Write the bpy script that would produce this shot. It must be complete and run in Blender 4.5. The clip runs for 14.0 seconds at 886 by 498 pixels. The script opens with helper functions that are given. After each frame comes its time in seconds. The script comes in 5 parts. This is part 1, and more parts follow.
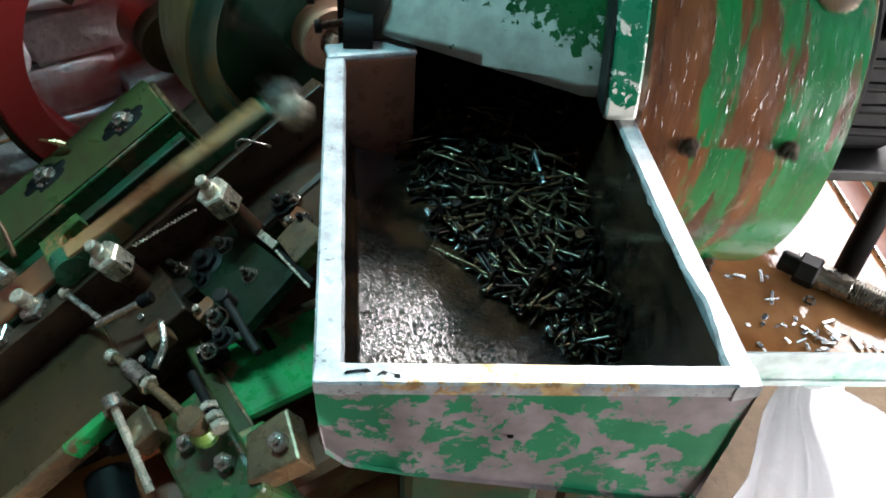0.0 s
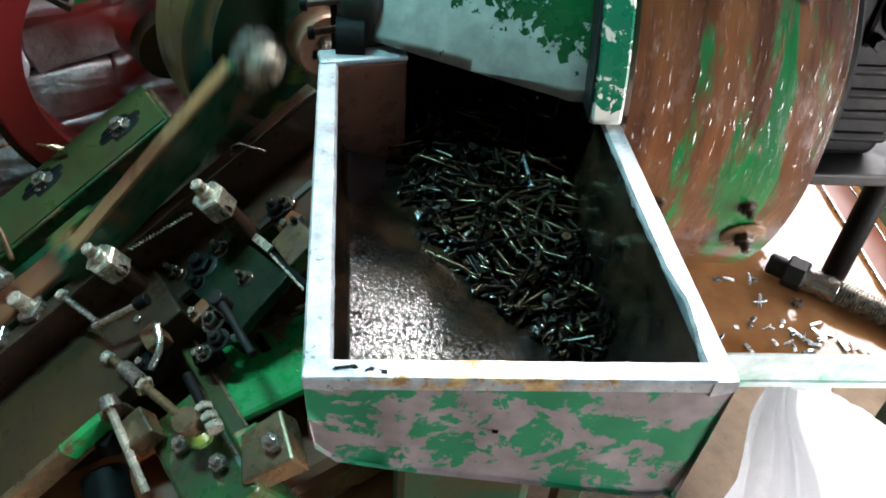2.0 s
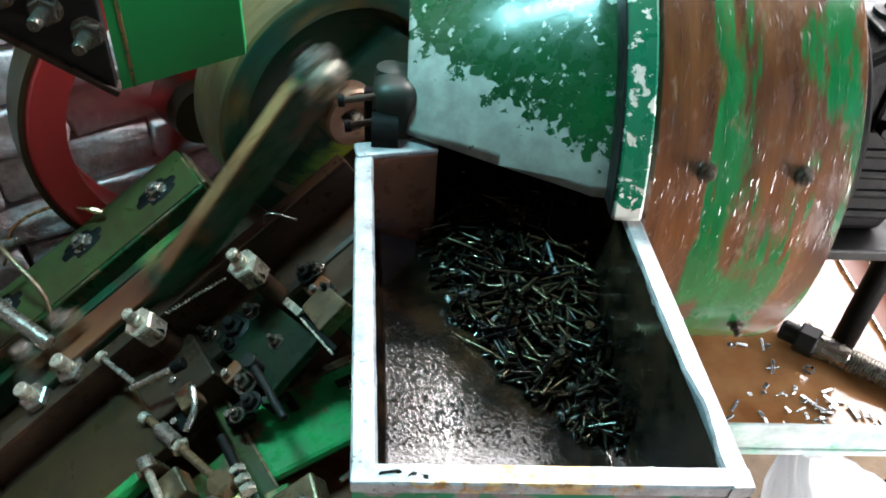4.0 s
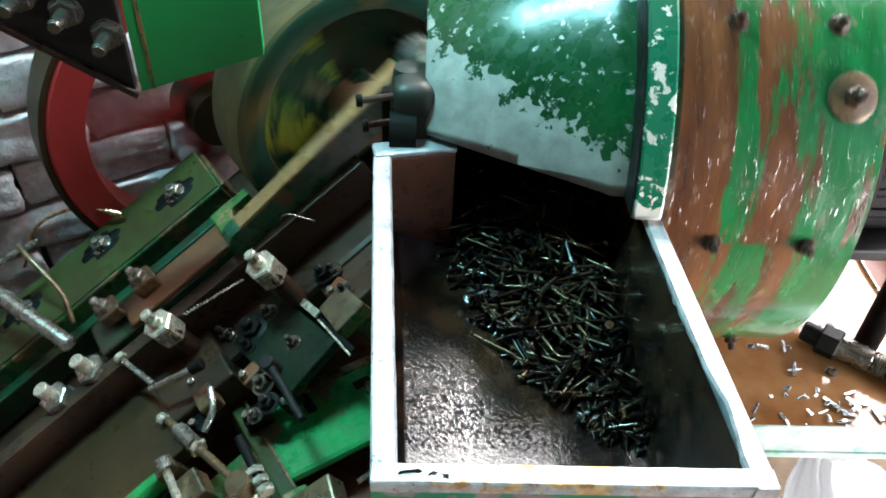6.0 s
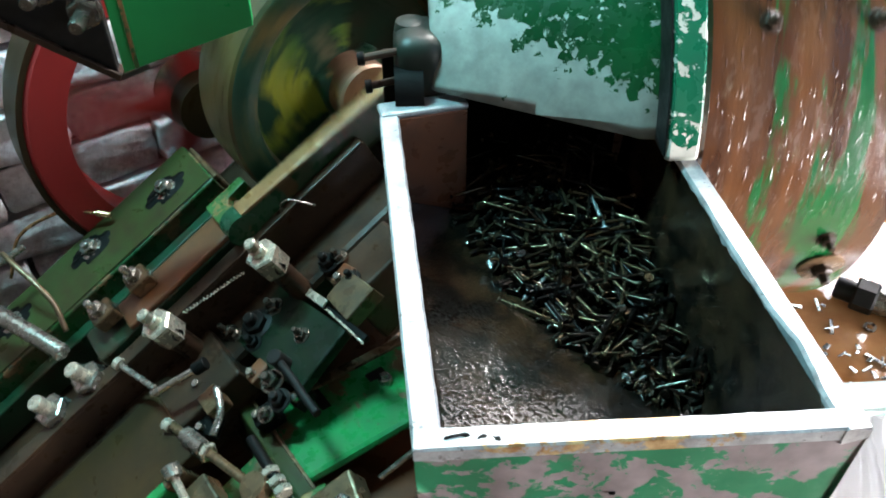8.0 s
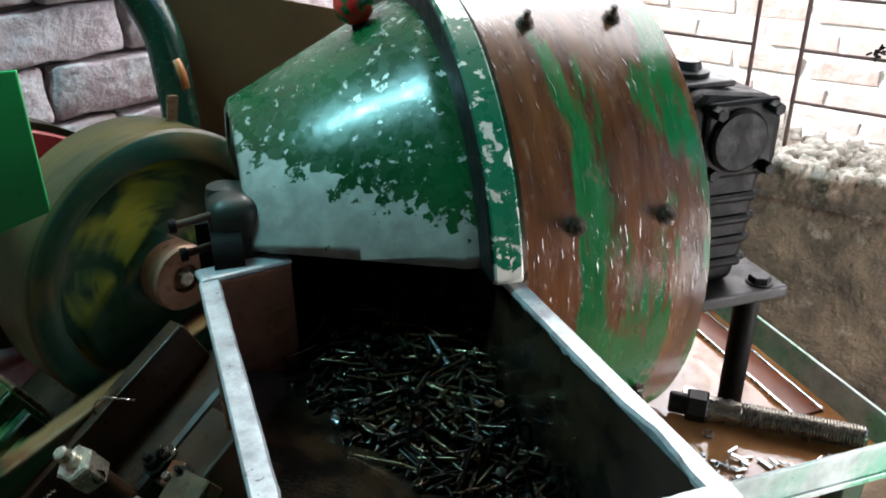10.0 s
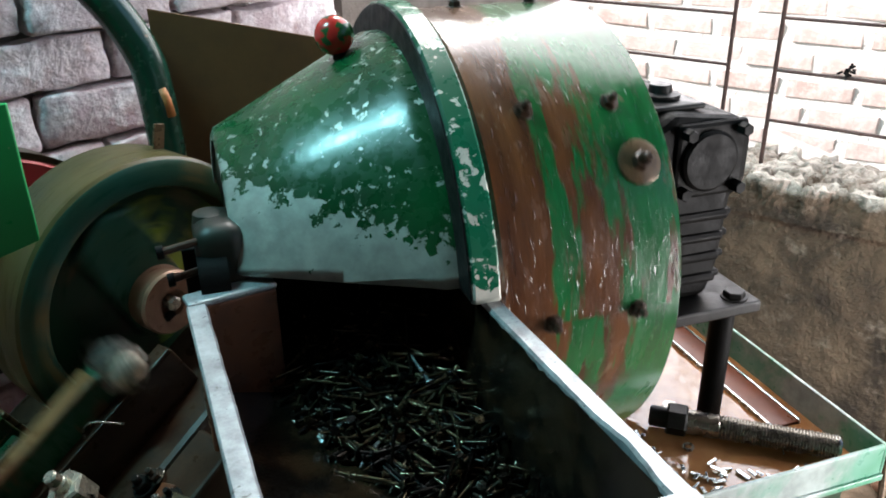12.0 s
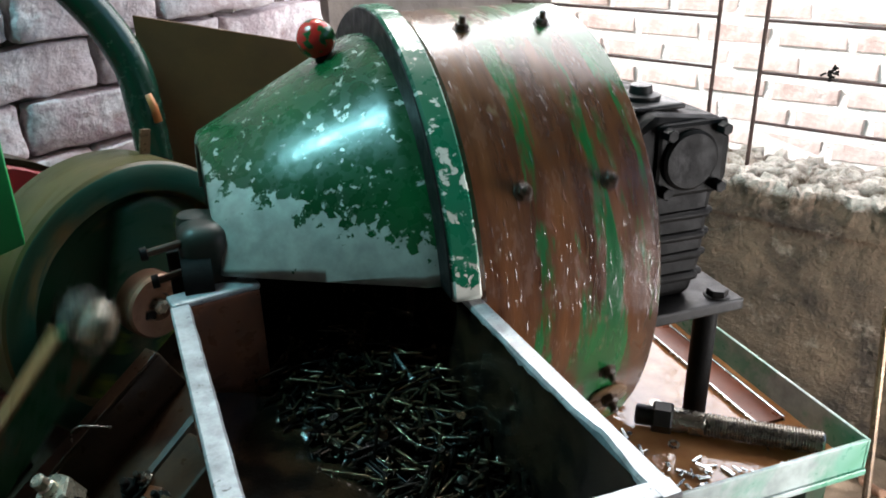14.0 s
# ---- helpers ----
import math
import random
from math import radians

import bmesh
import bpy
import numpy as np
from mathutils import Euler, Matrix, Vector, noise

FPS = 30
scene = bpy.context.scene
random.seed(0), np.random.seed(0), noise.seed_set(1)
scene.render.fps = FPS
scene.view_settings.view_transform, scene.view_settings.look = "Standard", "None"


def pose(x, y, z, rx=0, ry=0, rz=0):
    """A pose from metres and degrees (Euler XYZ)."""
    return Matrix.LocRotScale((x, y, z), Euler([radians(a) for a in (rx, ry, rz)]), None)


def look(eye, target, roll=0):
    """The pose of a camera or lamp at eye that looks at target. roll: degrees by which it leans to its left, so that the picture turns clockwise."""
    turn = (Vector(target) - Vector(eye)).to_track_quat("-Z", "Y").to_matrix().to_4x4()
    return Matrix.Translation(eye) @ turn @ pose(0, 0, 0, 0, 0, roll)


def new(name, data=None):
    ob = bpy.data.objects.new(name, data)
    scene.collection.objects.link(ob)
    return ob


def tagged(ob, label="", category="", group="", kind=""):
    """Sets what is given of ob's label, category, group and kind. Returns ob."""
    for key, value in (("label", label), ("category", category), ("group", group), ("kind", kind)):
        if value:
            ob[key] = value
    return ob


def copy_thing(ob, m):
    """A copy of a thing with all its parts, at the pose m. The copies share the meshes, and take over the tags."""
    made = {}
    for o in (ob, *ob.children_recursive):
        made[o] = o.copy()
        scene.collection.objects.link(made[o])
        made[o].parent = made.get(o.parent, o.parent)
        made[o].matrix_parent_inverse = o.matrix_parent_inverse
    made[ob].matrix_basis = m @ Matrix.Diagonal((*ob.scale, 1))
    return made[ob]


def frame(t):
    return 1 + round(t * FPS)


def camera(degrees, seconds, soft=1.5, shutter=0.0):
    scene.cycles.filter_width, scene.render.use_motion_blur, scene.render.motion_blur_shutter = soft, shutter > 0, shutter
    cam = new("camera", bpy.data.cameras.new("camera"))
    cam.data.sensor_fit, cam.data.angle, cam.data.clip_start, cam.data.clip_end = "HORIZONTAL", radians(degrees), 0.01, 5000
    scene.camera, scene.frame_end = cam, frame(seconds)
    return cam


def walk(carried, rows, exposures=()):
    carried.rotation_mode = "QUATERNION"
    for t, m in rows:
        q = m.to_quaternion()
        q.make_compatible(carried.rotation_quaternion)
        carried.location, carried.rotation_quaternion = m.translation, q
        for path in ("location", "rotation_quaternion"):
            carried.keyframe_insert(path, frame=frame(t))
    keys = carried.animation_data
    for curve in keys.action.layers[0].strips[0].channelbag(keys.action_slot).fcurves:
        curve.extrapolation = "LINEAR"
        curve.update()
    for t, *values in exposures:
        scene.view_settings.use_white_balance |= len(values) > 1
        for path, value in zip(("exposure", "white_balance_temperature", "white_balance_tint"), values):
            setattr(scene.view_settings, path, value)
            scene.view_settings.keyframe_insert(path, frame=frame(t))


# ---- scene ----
cam = camera(57.4, 14.0, soft=1.8, shutter=0.5)
PATH = [
    (0, (-0.032, 0.054, 1.36), (0.084, 1.524, 0.009), 4.1),
    (0.5, (-0.029, 0.051, 1.362), (0.089, 1.52, 0.01), 4.2),
    (1, (-0.025, 0.047, 1.364), (0.096, 1.515, 0.011), 4.3),
    (1.5, (-0.023, 0.044, 1.364), (0.099, 1.514, 0.014), 4.3),
    (2, (-0.025, 0.04, 1.367), (0.095, 1.521, 0.028), 4.2),
    (2.5, (-0.027, 0.042, 1.376), (0.095, 1.536, 0.052), 4.3),
    (3, (-0.038, 0.046, 1.401), (0.084, 1.549, 0.088), 4.3),
    (3.5, (-0.042, 0.048, 1.424), (0.079, 1.564, 0.124), 4.4),
    (4, (-0.048, 0.049, 1.444), (0.046, 1.565, 0.141), 3.8),
    (6.5, (-0.051, 0.049, 1.438), (0.005, 1.571, 0.142), 2.8),
    (7, (-0.049, 0.054, 1.432), (0.009, 1.574, 0.133), 2.7),
    (7.5, (-0.058, 0.058, 1.394), (0.005, 1.578, 0.095), 1.4),
    (8, (-0.077, 0.067, 1.364), (0.003, 1.605, 0.089), -0.4),
    (8.5, (-0.095, 0.071, 1.342), (0.076, 1.679, 0.165), -0.5),
    (9, (-0.088, 0.071, 1.316), (0.34, 1.746, 0.312), 1.1),
    (11.5, (-0.085, 0.04, 1.328), (0.491, 1.759, 0.484), -1.0),
    (12, (-0.085, 0.038, 1.331), (0.493, 1.759, 0.493), -1.0),
    (12.5, (-0.086, 0.034, 1.331), (0.497, 1.756, 0.499), -1.0),
    (13, (-0.083, 0.028, 1.332), (0.505, 1.752, 0.505), -1.1),
    (13.5, (-0.077, 0.025, 1.33), (0.515, 1.751, 0.511), -1.3),
    (14, (-0.077, 0.023, 1.327), (0.517, 1.747, 0.505), -1.4),
]
walk(cam, [(t, look(eye, target, roll)) for t, eye, target, roll in PATH], exposures=[(0, 2.22), (1.5, 2.32), (4, 2.36), (6.5, 2.58), (7.5, 2.58), (8.5, 2.68), (9, 2.06), (11.5, 1.4), (14, 1.4)])

# ---- light ----
world = bpy.data.worlds.new("world")
scene.world = world
world.use_nodes = True
wn = world.node_tree
sky = wn.nodes.new("ShaderNodeTexSky")
sky.sky_type, sky.sun_disc = "NISHITA", False
sky.sun_elevation, sky.sun_rotation = radians(39), radians(307)
wn.nodes["Background"].inputs["Strength"].default_value = 0.12
wn.links.new(sky.outputs["Color"], wn.nodes["Background"].inputs["Color"])
sun_data = bpy.data.lights.new("sun", "SUN")
sun_data.energy, sun_data.angle, sun_data.color = 5.0, radians(0.6), (1.0, 0.97, 0.97)
sun = new("sun", sun_data)
# shines along the lane on to the outer wall beyond the window
sun.matrix_basis = look((0, 0, 0), (0.73, -0.48, -0.70))


def opening_light(name, m, width, height, watts, color):
    data = bpy.data.lights.new(name, "AREA")
    data.shape, data.size, data.size_y, data.energy, data.color = "RECTANGLE", width, height, watts, color
    lamp = new(name, data)
    lamp.matrix_basis = m
    return lamp


HIGH_MID = Vector((-0.25, 1.47, 2.42)) + 0.96 * Vector((math.cos(radians(33)), math.sin(radians(33)), 0)) - 0.02 * Vector((-math.sin(radians(33)), math.cos(radians(33)), 0))
EAST_MID = Vector((1.36, 1.76, 0.85))
# the tube lamp high on the brick wall, an added fill, the window
opening_light("tube_lamp", look((-0.80, 1.00, 2.42), (0.0, 0.80, 1.0)), 0.09, 0.60, 15, (0.36, 0.90, 1.0))
# free-hanging fill added to brighten sack and pan, no doorway is built
opening_light("sack_fill", look((1.55, -0.05, 0.62), (0.72, 0.68, 0.35)), 0.7, 0.9, 19, (1.0, 0.97, 0.98))
opening_light("window_daylight", Matrix.Translation(EAST_MID + Vector((0, 0, 1.35))) @ Matrix.Rotation(radians(33 - 90), 4, "Z") @ pose(0, 0, 0, -90, 0, 0) @ pose(0, 0, 0, 14, 0, 0), 1.9, 2.1, 29, (1.0, 0.97, 1.0))
# added lamp in an unseen opening, set to glare off the tray floor
opening_light("tray_glare_light", look(HIGH_MID, (0.1, 0.65, 1.0)), 0.27, 0.80, 18, (1.0, 0.97, 0.96))


# ---- materials ----
class Mat:
    """A node material with a principled shader and a few shorthands."""

    def __init__(self, name, rough=0.6, metal=0.0, coords="Object"):
        self.m = bpy.data.materials.new(name)
        self.m.use_nodes = True
        self.t = self.m.node_tree
        self.b = self.t.nodes["Principled BSDF"]
        self.b.inputs["Roughness"].default_value, self.b.inputs["Metallic"].default_value = rough, metal
        self.c = self.t.nodes.new("ShaderNodeTexCoord").outputs[coords]

    def put(self, socket, value):
        if hasattr(value, "is_output"):
            self.t.links.new(value, socket)
        elif isinstance(value, tuple):
            socket.default_value = (*value, 1)[: len(socket.default_value)]
        else:
            socket.default_value = value

    def set(self, name, value):
        self.put(self.b.inputs[name], value)

    def stretch(self, scale):
        n = self.t.nodes.new("ShaderNodeMapping")
        self.t.links.new(self.c, n.inputs["Vector"])
        n.inputs["Scale"].default_value = scale
        return n.outputs["Vector"]

    def noise(self, scale, detail=4.0, rough=0.55, vector=None, distort=0.0):
        n = self.t.nodes.new("ShaderNodeTexNoise")
        self.t.links.new(vector or self.c, n.inputs["Vector"])
        n.inputs["Scale"].default_value, n.inputs["Detail"].default_value = scale, detail
        n.inputs["Roughness"].default_value, n.inputs["Distortion"].default_value = rough, distort
        return n.outputs["Fac"]

    def ramp(self, fac, a, b, lo=0.0, hi=1.0):
        n = self.t.nodes.new("ShaderNodeMapRange")
        self.put(n.inputs["Value"], fac)
        for k, v in (("From Min", a), ("From Max", b), ("To Min", lo), ("To Max", hi)):
            n.inputs[k].default_value = v
        return n.outputs["Result"]

    def math(self, op, a, b=0.0):
        n = self.t.nodes.new("ShaderNodeMath")
        n.operation = op
        self.put(n.inputs[0], a)
        self.put(n.inputs[1], b)
        return n.outputs[0]

    def mix(self, fac, a, b):
        n = self.t.nodes.new("ShaderNodeMix")
        n.data_type = "RGBA"
        self.put(n.inputs["Factor"], fac)
        self.put(n.inputs["A"], a)
        self.put(n.inputs["B"], b)
        return n.outputs["Result"]

    def axis(self, k):
        n = self.t.nodes.new("ShaderNodeSeparateXYZ")
        self.t.links.new(self.c, n.inputs[0])
        return n.outputs[k]

    def bump(self, height, strength=0.3, distance=0.002):
        n = self.t.nodes.new("ShaderNodeBump")
        self.put(n.inputs["Height"], height)
        n.inputs["Strength"].default_value, n.inputs["Distance"].default_value = strength, distance
        self.t.links.new(n.outputs["Normal"], self.b.inputs["Normal"])


def painted(name, paint, paint2, bare, wear=0.58, scale=22.0, rough=0.3, bare_metal=0.5, gradient=None, grime=(0.03, 0.02, 0.01), grime_at=0.62, soft=0.012, gloss=0.5, coat=0.0, hammer=0.0, detail=6):
    """Old enamel in two shades, chipped down to bare metal, with oily grime."""
    k = Mat(name, rough)
    chips = k.noise(scale, detail, 0.62 if detail < 8 else 0.70, distort=0.3)
    if gradient:
        tilt, a, b, amount = gradient
        slant = k.math("ADD", k.axis(2), k.math("MULTIPLY", k.axis(0), tilt))
        chips = k.math("ADD", chips, k.ramp(slant, a, b, 0.0, amount))
    k.set("Specular IOR Level", gloss)
    chips = k.math("ADD", chips, k.ramp(k.noise(scale * 5, 4, 0.7), 0.3, 0.7, -0.035, 0.035))
    worn = k.ramp(chips, wear, wear + soft)
    shade = k.mix(k.ramp(k.noise(9, 3), 0.35, 0.65), paint, paint2)
    metal = k.mix(k.ramp(k.noise(45, 5), 0.35, 0.7), bare, tuple(c * 0.65 for c in bare))
    both = k.mix(worn, shade, metal)
    dirt = k.ramp(k.noise(14, 6, 0.65), grime_at, grime_at + 0.14, 0.0, 0.85)
    k.set("Base Color", k.mix(dirt, both, grime))
    k.set("Metallic", k.math("MULTIPLY", worn, bare_metal))
    k.set("Roughness", k.math("ADD", k.math("MULTIPLY", worn, 0.12), k.ramp(k.noise(60, 4), 0.3, 0.7, rough - 0.08, rough + 0.14)))
    relief = k.math("SUBTRACT", k.math("MULTIPLY", k.noise(120, 4), 0.25), worn)
    if coat:
        k.set("Coat Weight", k.math("SUBTRACT", coat, k.math("MULTIPLY", worn, coat)))
        k.set("Coat Roughness", 0.18)
    if hammer:
        relief = k.math("ADD", relief, k.math("MULTIPLY", k.noise(42, 3), hammer * 4))
    k.bump(relief, 0.35, 0.0008)
    return k.m


def plain(name, a, b, rough=0.5, metal=0.0, scale=30.0, bump=0.25, depth=0.001, coords="Object", gloss=0.5):
    """One substance in two shades, with grain and uneven gloss."""
    k = Mat(name, rough, metal, coords)
    k.set("Specular IOR Level", gloss)
    big = k.noise(scale * 0.3, 4)
    fine = k.noise(scale * 2.5, 5, 0.65)
    k.set("Base Color", k.mix(k.ramp(k.math("ADD", k.math("MULTIPLY", big, 0.6), k.math("MULTIPLY", fine, 0.4)), 0.36, 0.64), a, b))
    k.set("Roughness", k.ramp(k.noise(scale * 1.3, 4), 0.3, 0.7, max(0.05, rough - 0.12), min(1, rough + 0.12)))
    k.bump(fine, bump, depth)
    return k.m


PAINT, PAINT2 = (0.006, 0.15, 0.055), (0.003, 0.085, 0.035)
TRAY_OUT = painted("chipped_tray_paint", (0.004, 0.140, 0.060), (0.006, 0.115, 0.052), (0.22, 0.182, 0.185), wear=0.487, scale=26, detail=11, rough=0.36, bare_metal=0.15, grime=(0.10, 0.075, 0.07), grime_at=0.62, soft=0.014)
CONE_PAINT = painted("chipped_cone_paint", (0.001, 0.066, 0.018), (0.001, 0.038, 0.012), (0.38, 0.40, 0.36), wear=0.615, scale=70, rough=0.25, bare_metal=0.35, gradient=(0.22, 0.098, 0.055, 0.34), grime_at=0.85, gloss=0.32, coat=0.12, hammer=0.75)
FLANGE_PAINT = painted("chipped_flange_paint", (0.002, 0.100, 0.046), (0.002, 0.075, 0.038), (0.48, 0.48, 0.42), wear=0.58, scale=50, rough=0.26, bare_metal=0.2, gradient=(0.0, 0.085, 0.052, 0.3), grime_at=0.74, gloss=0.35)
GREEN = painted("oily_green_paint", (0.016, 0.085, 0.020), (0.010, 0.050, 0.020), (0.22, 0.13, 0.06), wear=0.575, scale=20, rough=0.28, bare_metal=0.2, grime=(0.055, 0.032, 0.016), grime_at=0.45)
BRIGHT_GREEN = painted("bright_green_paint", (0.005, 0.30, 0.075), (0.005, 0.25, 0.065), (0.35, 0.30, 0.2), wear=0.70, scale=18, rough=0.35, bare_metal=0.1, grime_at=0.68)
FEED_GREEN = painted("oily_bright_green_paint", (0.008, 0.24, 0.06), (0.008, 0.14, 0.04), (0.14, 0.09, 0.04), wear=0.60, scale=13, rough=0.28, bare_metal=0.1, grime=(0.06, 0.040, 0.016), grime_at=0.55)
DARK_GREEN = painted("dark_green_paint", (0.006, 0.045, 0.02), (0.01, 0.03, 0.016), (0.16, 0.12, 0.07), wear=0.63, scale=18, rough=0.33, grime_at=0.46)
RED = painted("red_paint", (0.36, 0.022, 0.02), (0.26, 0.016, 0.018), (0.15, 0.05, 0.04), wear=0.72, scale=14, rough=0.45, bare_metal=0.0, grime_at=0.7)
# paint and grime darkened to hold the shade on the rim's outer side
OLIVE = painted("shaded_olive_paint", (0.085, 0.060, 0.018), (0.022, 0.026, 0.010), (0.15, 0.11, 0.045), wear=0.62, scale=14, rough=0.30, grime=(0.035, 0.035, 0.02), grime_at=0.52)
RIM_GREEN = painted("wheel_rim_paint", (0.010, 0.068, 0.052), (0.022, 0.060, 0.030), (0.24, 0.18, 0.075), wear=0.575, scale=15, rough=0.30, grime=(0.03, 0.028, 0.014), grime_at=0.54)
YELLOW_GREEN = painted("yellow_green_paint", (0.46, 0.50, 0.06), (0.10, 0.25, 0.06), (0.015, 0.085, 0.05), wear=0.50, scale=15, rough=0.28, bare_metal=0.0, grime=(0.30, 0.27, 0.17), grime_at=0.60)
ROD_GREEN = painted("dark_rod_paint", (0.008, 0.075, 0.040), (0.012, 0.055, 0.022), (0.11, 0.07, 0.03), wear=0.62, scale=18, rough=0.27, bare_metal=0.2, grime_at=0.60)
PIPE_GREEN = painted("glossy_pipe_paint", (0.004, 0.040, 0.024), (0.006, 0.030, 0.018), (0.10, 0.08, 0.05), wear=0.70, scale=24, rough=0.2, grime_at=0.58)
STEEL = plain("oily_steel", (0.42, 0.40, 0.36), (0.22, 0.20, 0.17), 0.26, 0.9, 60, 0.2, 0.0005)
DARK_STEEL = plain("oil_black_steel", (0.17, 0.155, 0.13), (0.075, 0.064, 0.05), 0.22, 0.8, 60, 0.2, 0.0005)
BRIGHT = plain("bright_steel", (0.64, 0.59, 0.49), (0.36, 0.33, 0.26), 0.26, 0.7, 60, 0.15, 0.0004)
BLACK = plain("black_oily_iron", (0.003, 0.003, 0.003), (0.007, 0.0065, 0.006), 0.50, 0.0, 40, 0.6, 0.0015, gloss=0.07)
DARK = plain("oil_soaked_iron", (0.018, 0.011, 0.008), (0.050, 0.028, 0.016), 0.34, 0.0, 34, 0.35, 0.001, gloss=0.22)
RUST = plain("oily_rust", (0.16, 0.06, 0.025), (0.085, 0.035, 0.018), 0.38, 0.1, 22, 0.35, 0.001)
RUST_DARK = plain("olive_brown_iron", (0.042, 0.025, 0.010), (0.020, 0.013, 0.007), 0.36, 0.0, 30, 0.35, 0.001, gloss=0.22)
TAN = plain("worn_tan_steel", (0.19, 0.115, 0.06), (0.06, 0.04, 0.024), 0.30, 0.45, 38, 0.25, 0.0006)
HUB = plain("copper_brown_hub", (0.40, 0.24, 0.16), (0.27, 0.15, 0.10), 0.35, 0.35, 30, 0.2, 0.0006)
COPPER = plain("copper_tube", (0.55, 0.32, 0.17), (0.4, 0.22, 0.12), 0.25, 0.9, 60, 0.1, 0.0003)


def screw_material():
    """Blackened steel under oil, each screw a little browner or greyer than the next."""
    k = Mat("black_oily_screw", 0.2, 0.85)
    rnd = k.t.nodes.new("ShaderNodeObjectInfo").outputs["Random"]
    k.set("Base Color", k.mix(k.ramp(rnd, 0.15, 0.95), (0.009, 0.009, 0.009), (0.095, 0.070, 0.040)))
    k.set("Roughness", k.ramp(k.noise(90, 3), 0.3, 0.7, 0.14, 0.30))
    return k.m


SCREW = screw_material()
ZINC = plain("wet_zinc", (0.50, 0.54, 0.55), (0.3, 0.32, 0.31), 0.24, 0.9, 60, 0.1, 0.0003)
PAN_PAINT = painted("pale_mint_paint", (0.05, 0.24, 0.13), (0.17, 0.36, 0.28), (0.40, 0.47, 0.45), wear=0.41, soft=0.12, scale=6, rough=0.3, bare_metal=0.2, grime_at=0.74)
PLASTIC = plain("white_plastic_film", (0.92, 0.93, 0.94), (0.88, 0.90, 0.92), 0.35, 0.0, 20, 0.35, 0.004)
film = PLASTIC.node_tree
thin, blend = film.nodes.new("ShaderNodeBsdfTranslucent"), film.nodes.new("ShaderNodeMixShader")
thin.inputs["Color"].default_value, blend.inputs["Fac"].default_value = (0.93, 0.95, 0.97, 1), 0.45
film.links.new(film.nodes["Principled BSDF"].outputs[0], blend.inputs[1])
film.links.new(thin.outputs[0], blend.inputs[2])
film.links.new(blend.outputs[0], film.nodes["Material Output"].inputs["Surface"])
SHEET = plain("stained_sheet", (0.135, 0.060, 0.018), (0.078, 0.034, 0.011), 0.5, 0.2, 9, 0.2, 0.001)

PLASTER = plain("sooty_plaster", (0.17, 0.145, 0.125), (0.09, 0.078, 0.07), 0.9, 0.0, 9, 0.7, 0.01)
# outdoor mortar, paled to carry part of the sun's glare
MORTAR = plain("sunlit_mortar", (0.85, 0.82, 0.79), (0.68, 0.64, 0.60), 0.95, 0.0, 24, 0.9, 0.008)
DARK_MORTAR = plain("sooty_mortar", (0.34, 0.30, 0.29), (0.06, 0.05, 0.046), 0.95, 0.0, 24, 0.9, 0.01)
GROUND = plain("dusty_ground", (0.16, 0.115, 0.075), (0.07, 0.050, 0.032), 0.9, 0.0, 8, 0.8, 0.01)
BEARING = painted("greasy_bearing_paint", (0.008, 0.016, 0.010), (0.005, 0.006, 0.005), (0.07, 0.08, 0.065), wear=0.62, scale=30, rough=0.45, gloss=0.3, bare_metal=0.2, grime_at=0.5)
FORK = painted("rubbed_fork_paint", (0.030, 0.12, 0.030), (0.05, 0.085, 0.022), (0.26, 0.16, 0.06), wear=0.50, scale=30, rough=0.3, bare_metal=0.2, grime_at=0.55)
ROD_EDGE = plain("rubbed_rod_edge", (0.32, 0.18, 0.075), (0.18, 0.10, 0.045), 0.34, 0.2, 30, 0.25, 0.0006)
ORANGE = plain("scraped_orange_primer", (0.50, 0.17, 0.05), (0.34, 0.12, 0.04), 0.5, 0.0, 40, 0.3, 0.0005)
PLATE_GREEN = plain("oil_black_green_paint", (0.005, 0.018, 0.008), (0.006, 0.010, 0.006), 0.30, 0.0, 20, 0.3, 0.001, gloss=0.2)
SUMP_BROWN = plain("oily_red_brown_paint", (0.15, 0.040, 0.014), (0.07, 0.020, 0.009), 0.34, 0.0, 14, 0.25, 0.001, gloss=0.35)
GLOSS_BLACK = plain("wet_black_iron", (0.006, 0.006, 0.006), (0.016, 0.015, 0.014), 0.40, 0.0, 40, 0.4, 0.001, gloss=0.18)
OILY_OLIVE = plain("oily_olive_paint", (0.030, 0.050, 0.014), (0.032, 0.022, 0.010), 0.36, 0.0, 22, 0.3, 0.001, gloss=0.22)
BAR_PAINT = plain("rusty_bar", (0.10, 0.055, 0.045), (0.05, 0.03, 0.028), 0.6, 0.3, 40, 0.4, 0.001)


def brick_material(name, a, b, pale, stain, relief=1.0):
    k = Mat(name, 0.9)
    rnd = k.t.nodes.new("ShaderNodeObjectInfo").outputs["Random"]
    col = k.mix(rnd, a, b)
    col = k.mix(k.ramp(k.noise(22, 6, 0.7), 0.42, 0.66), col, pale)
    col = k.mix(k.ramp(k.noise(9, 6, 0.7, distort=0.5), 0.55, 0.70, 0.0, 0.75), col, stain)
    k.set("Base Color", k.mix(k.ramp(k.noise(40, 6, 0.75), 0.58, 0.72, 0.0, 0.6), col, tuple(0.3 * c for c in a)))
    k.bump(k.math("ADD", k.noise(55, 6, 0.7), k.math("MULTIPLY", k.noise(14, 4), 1.5)), relief, 0.006)
    return k.m


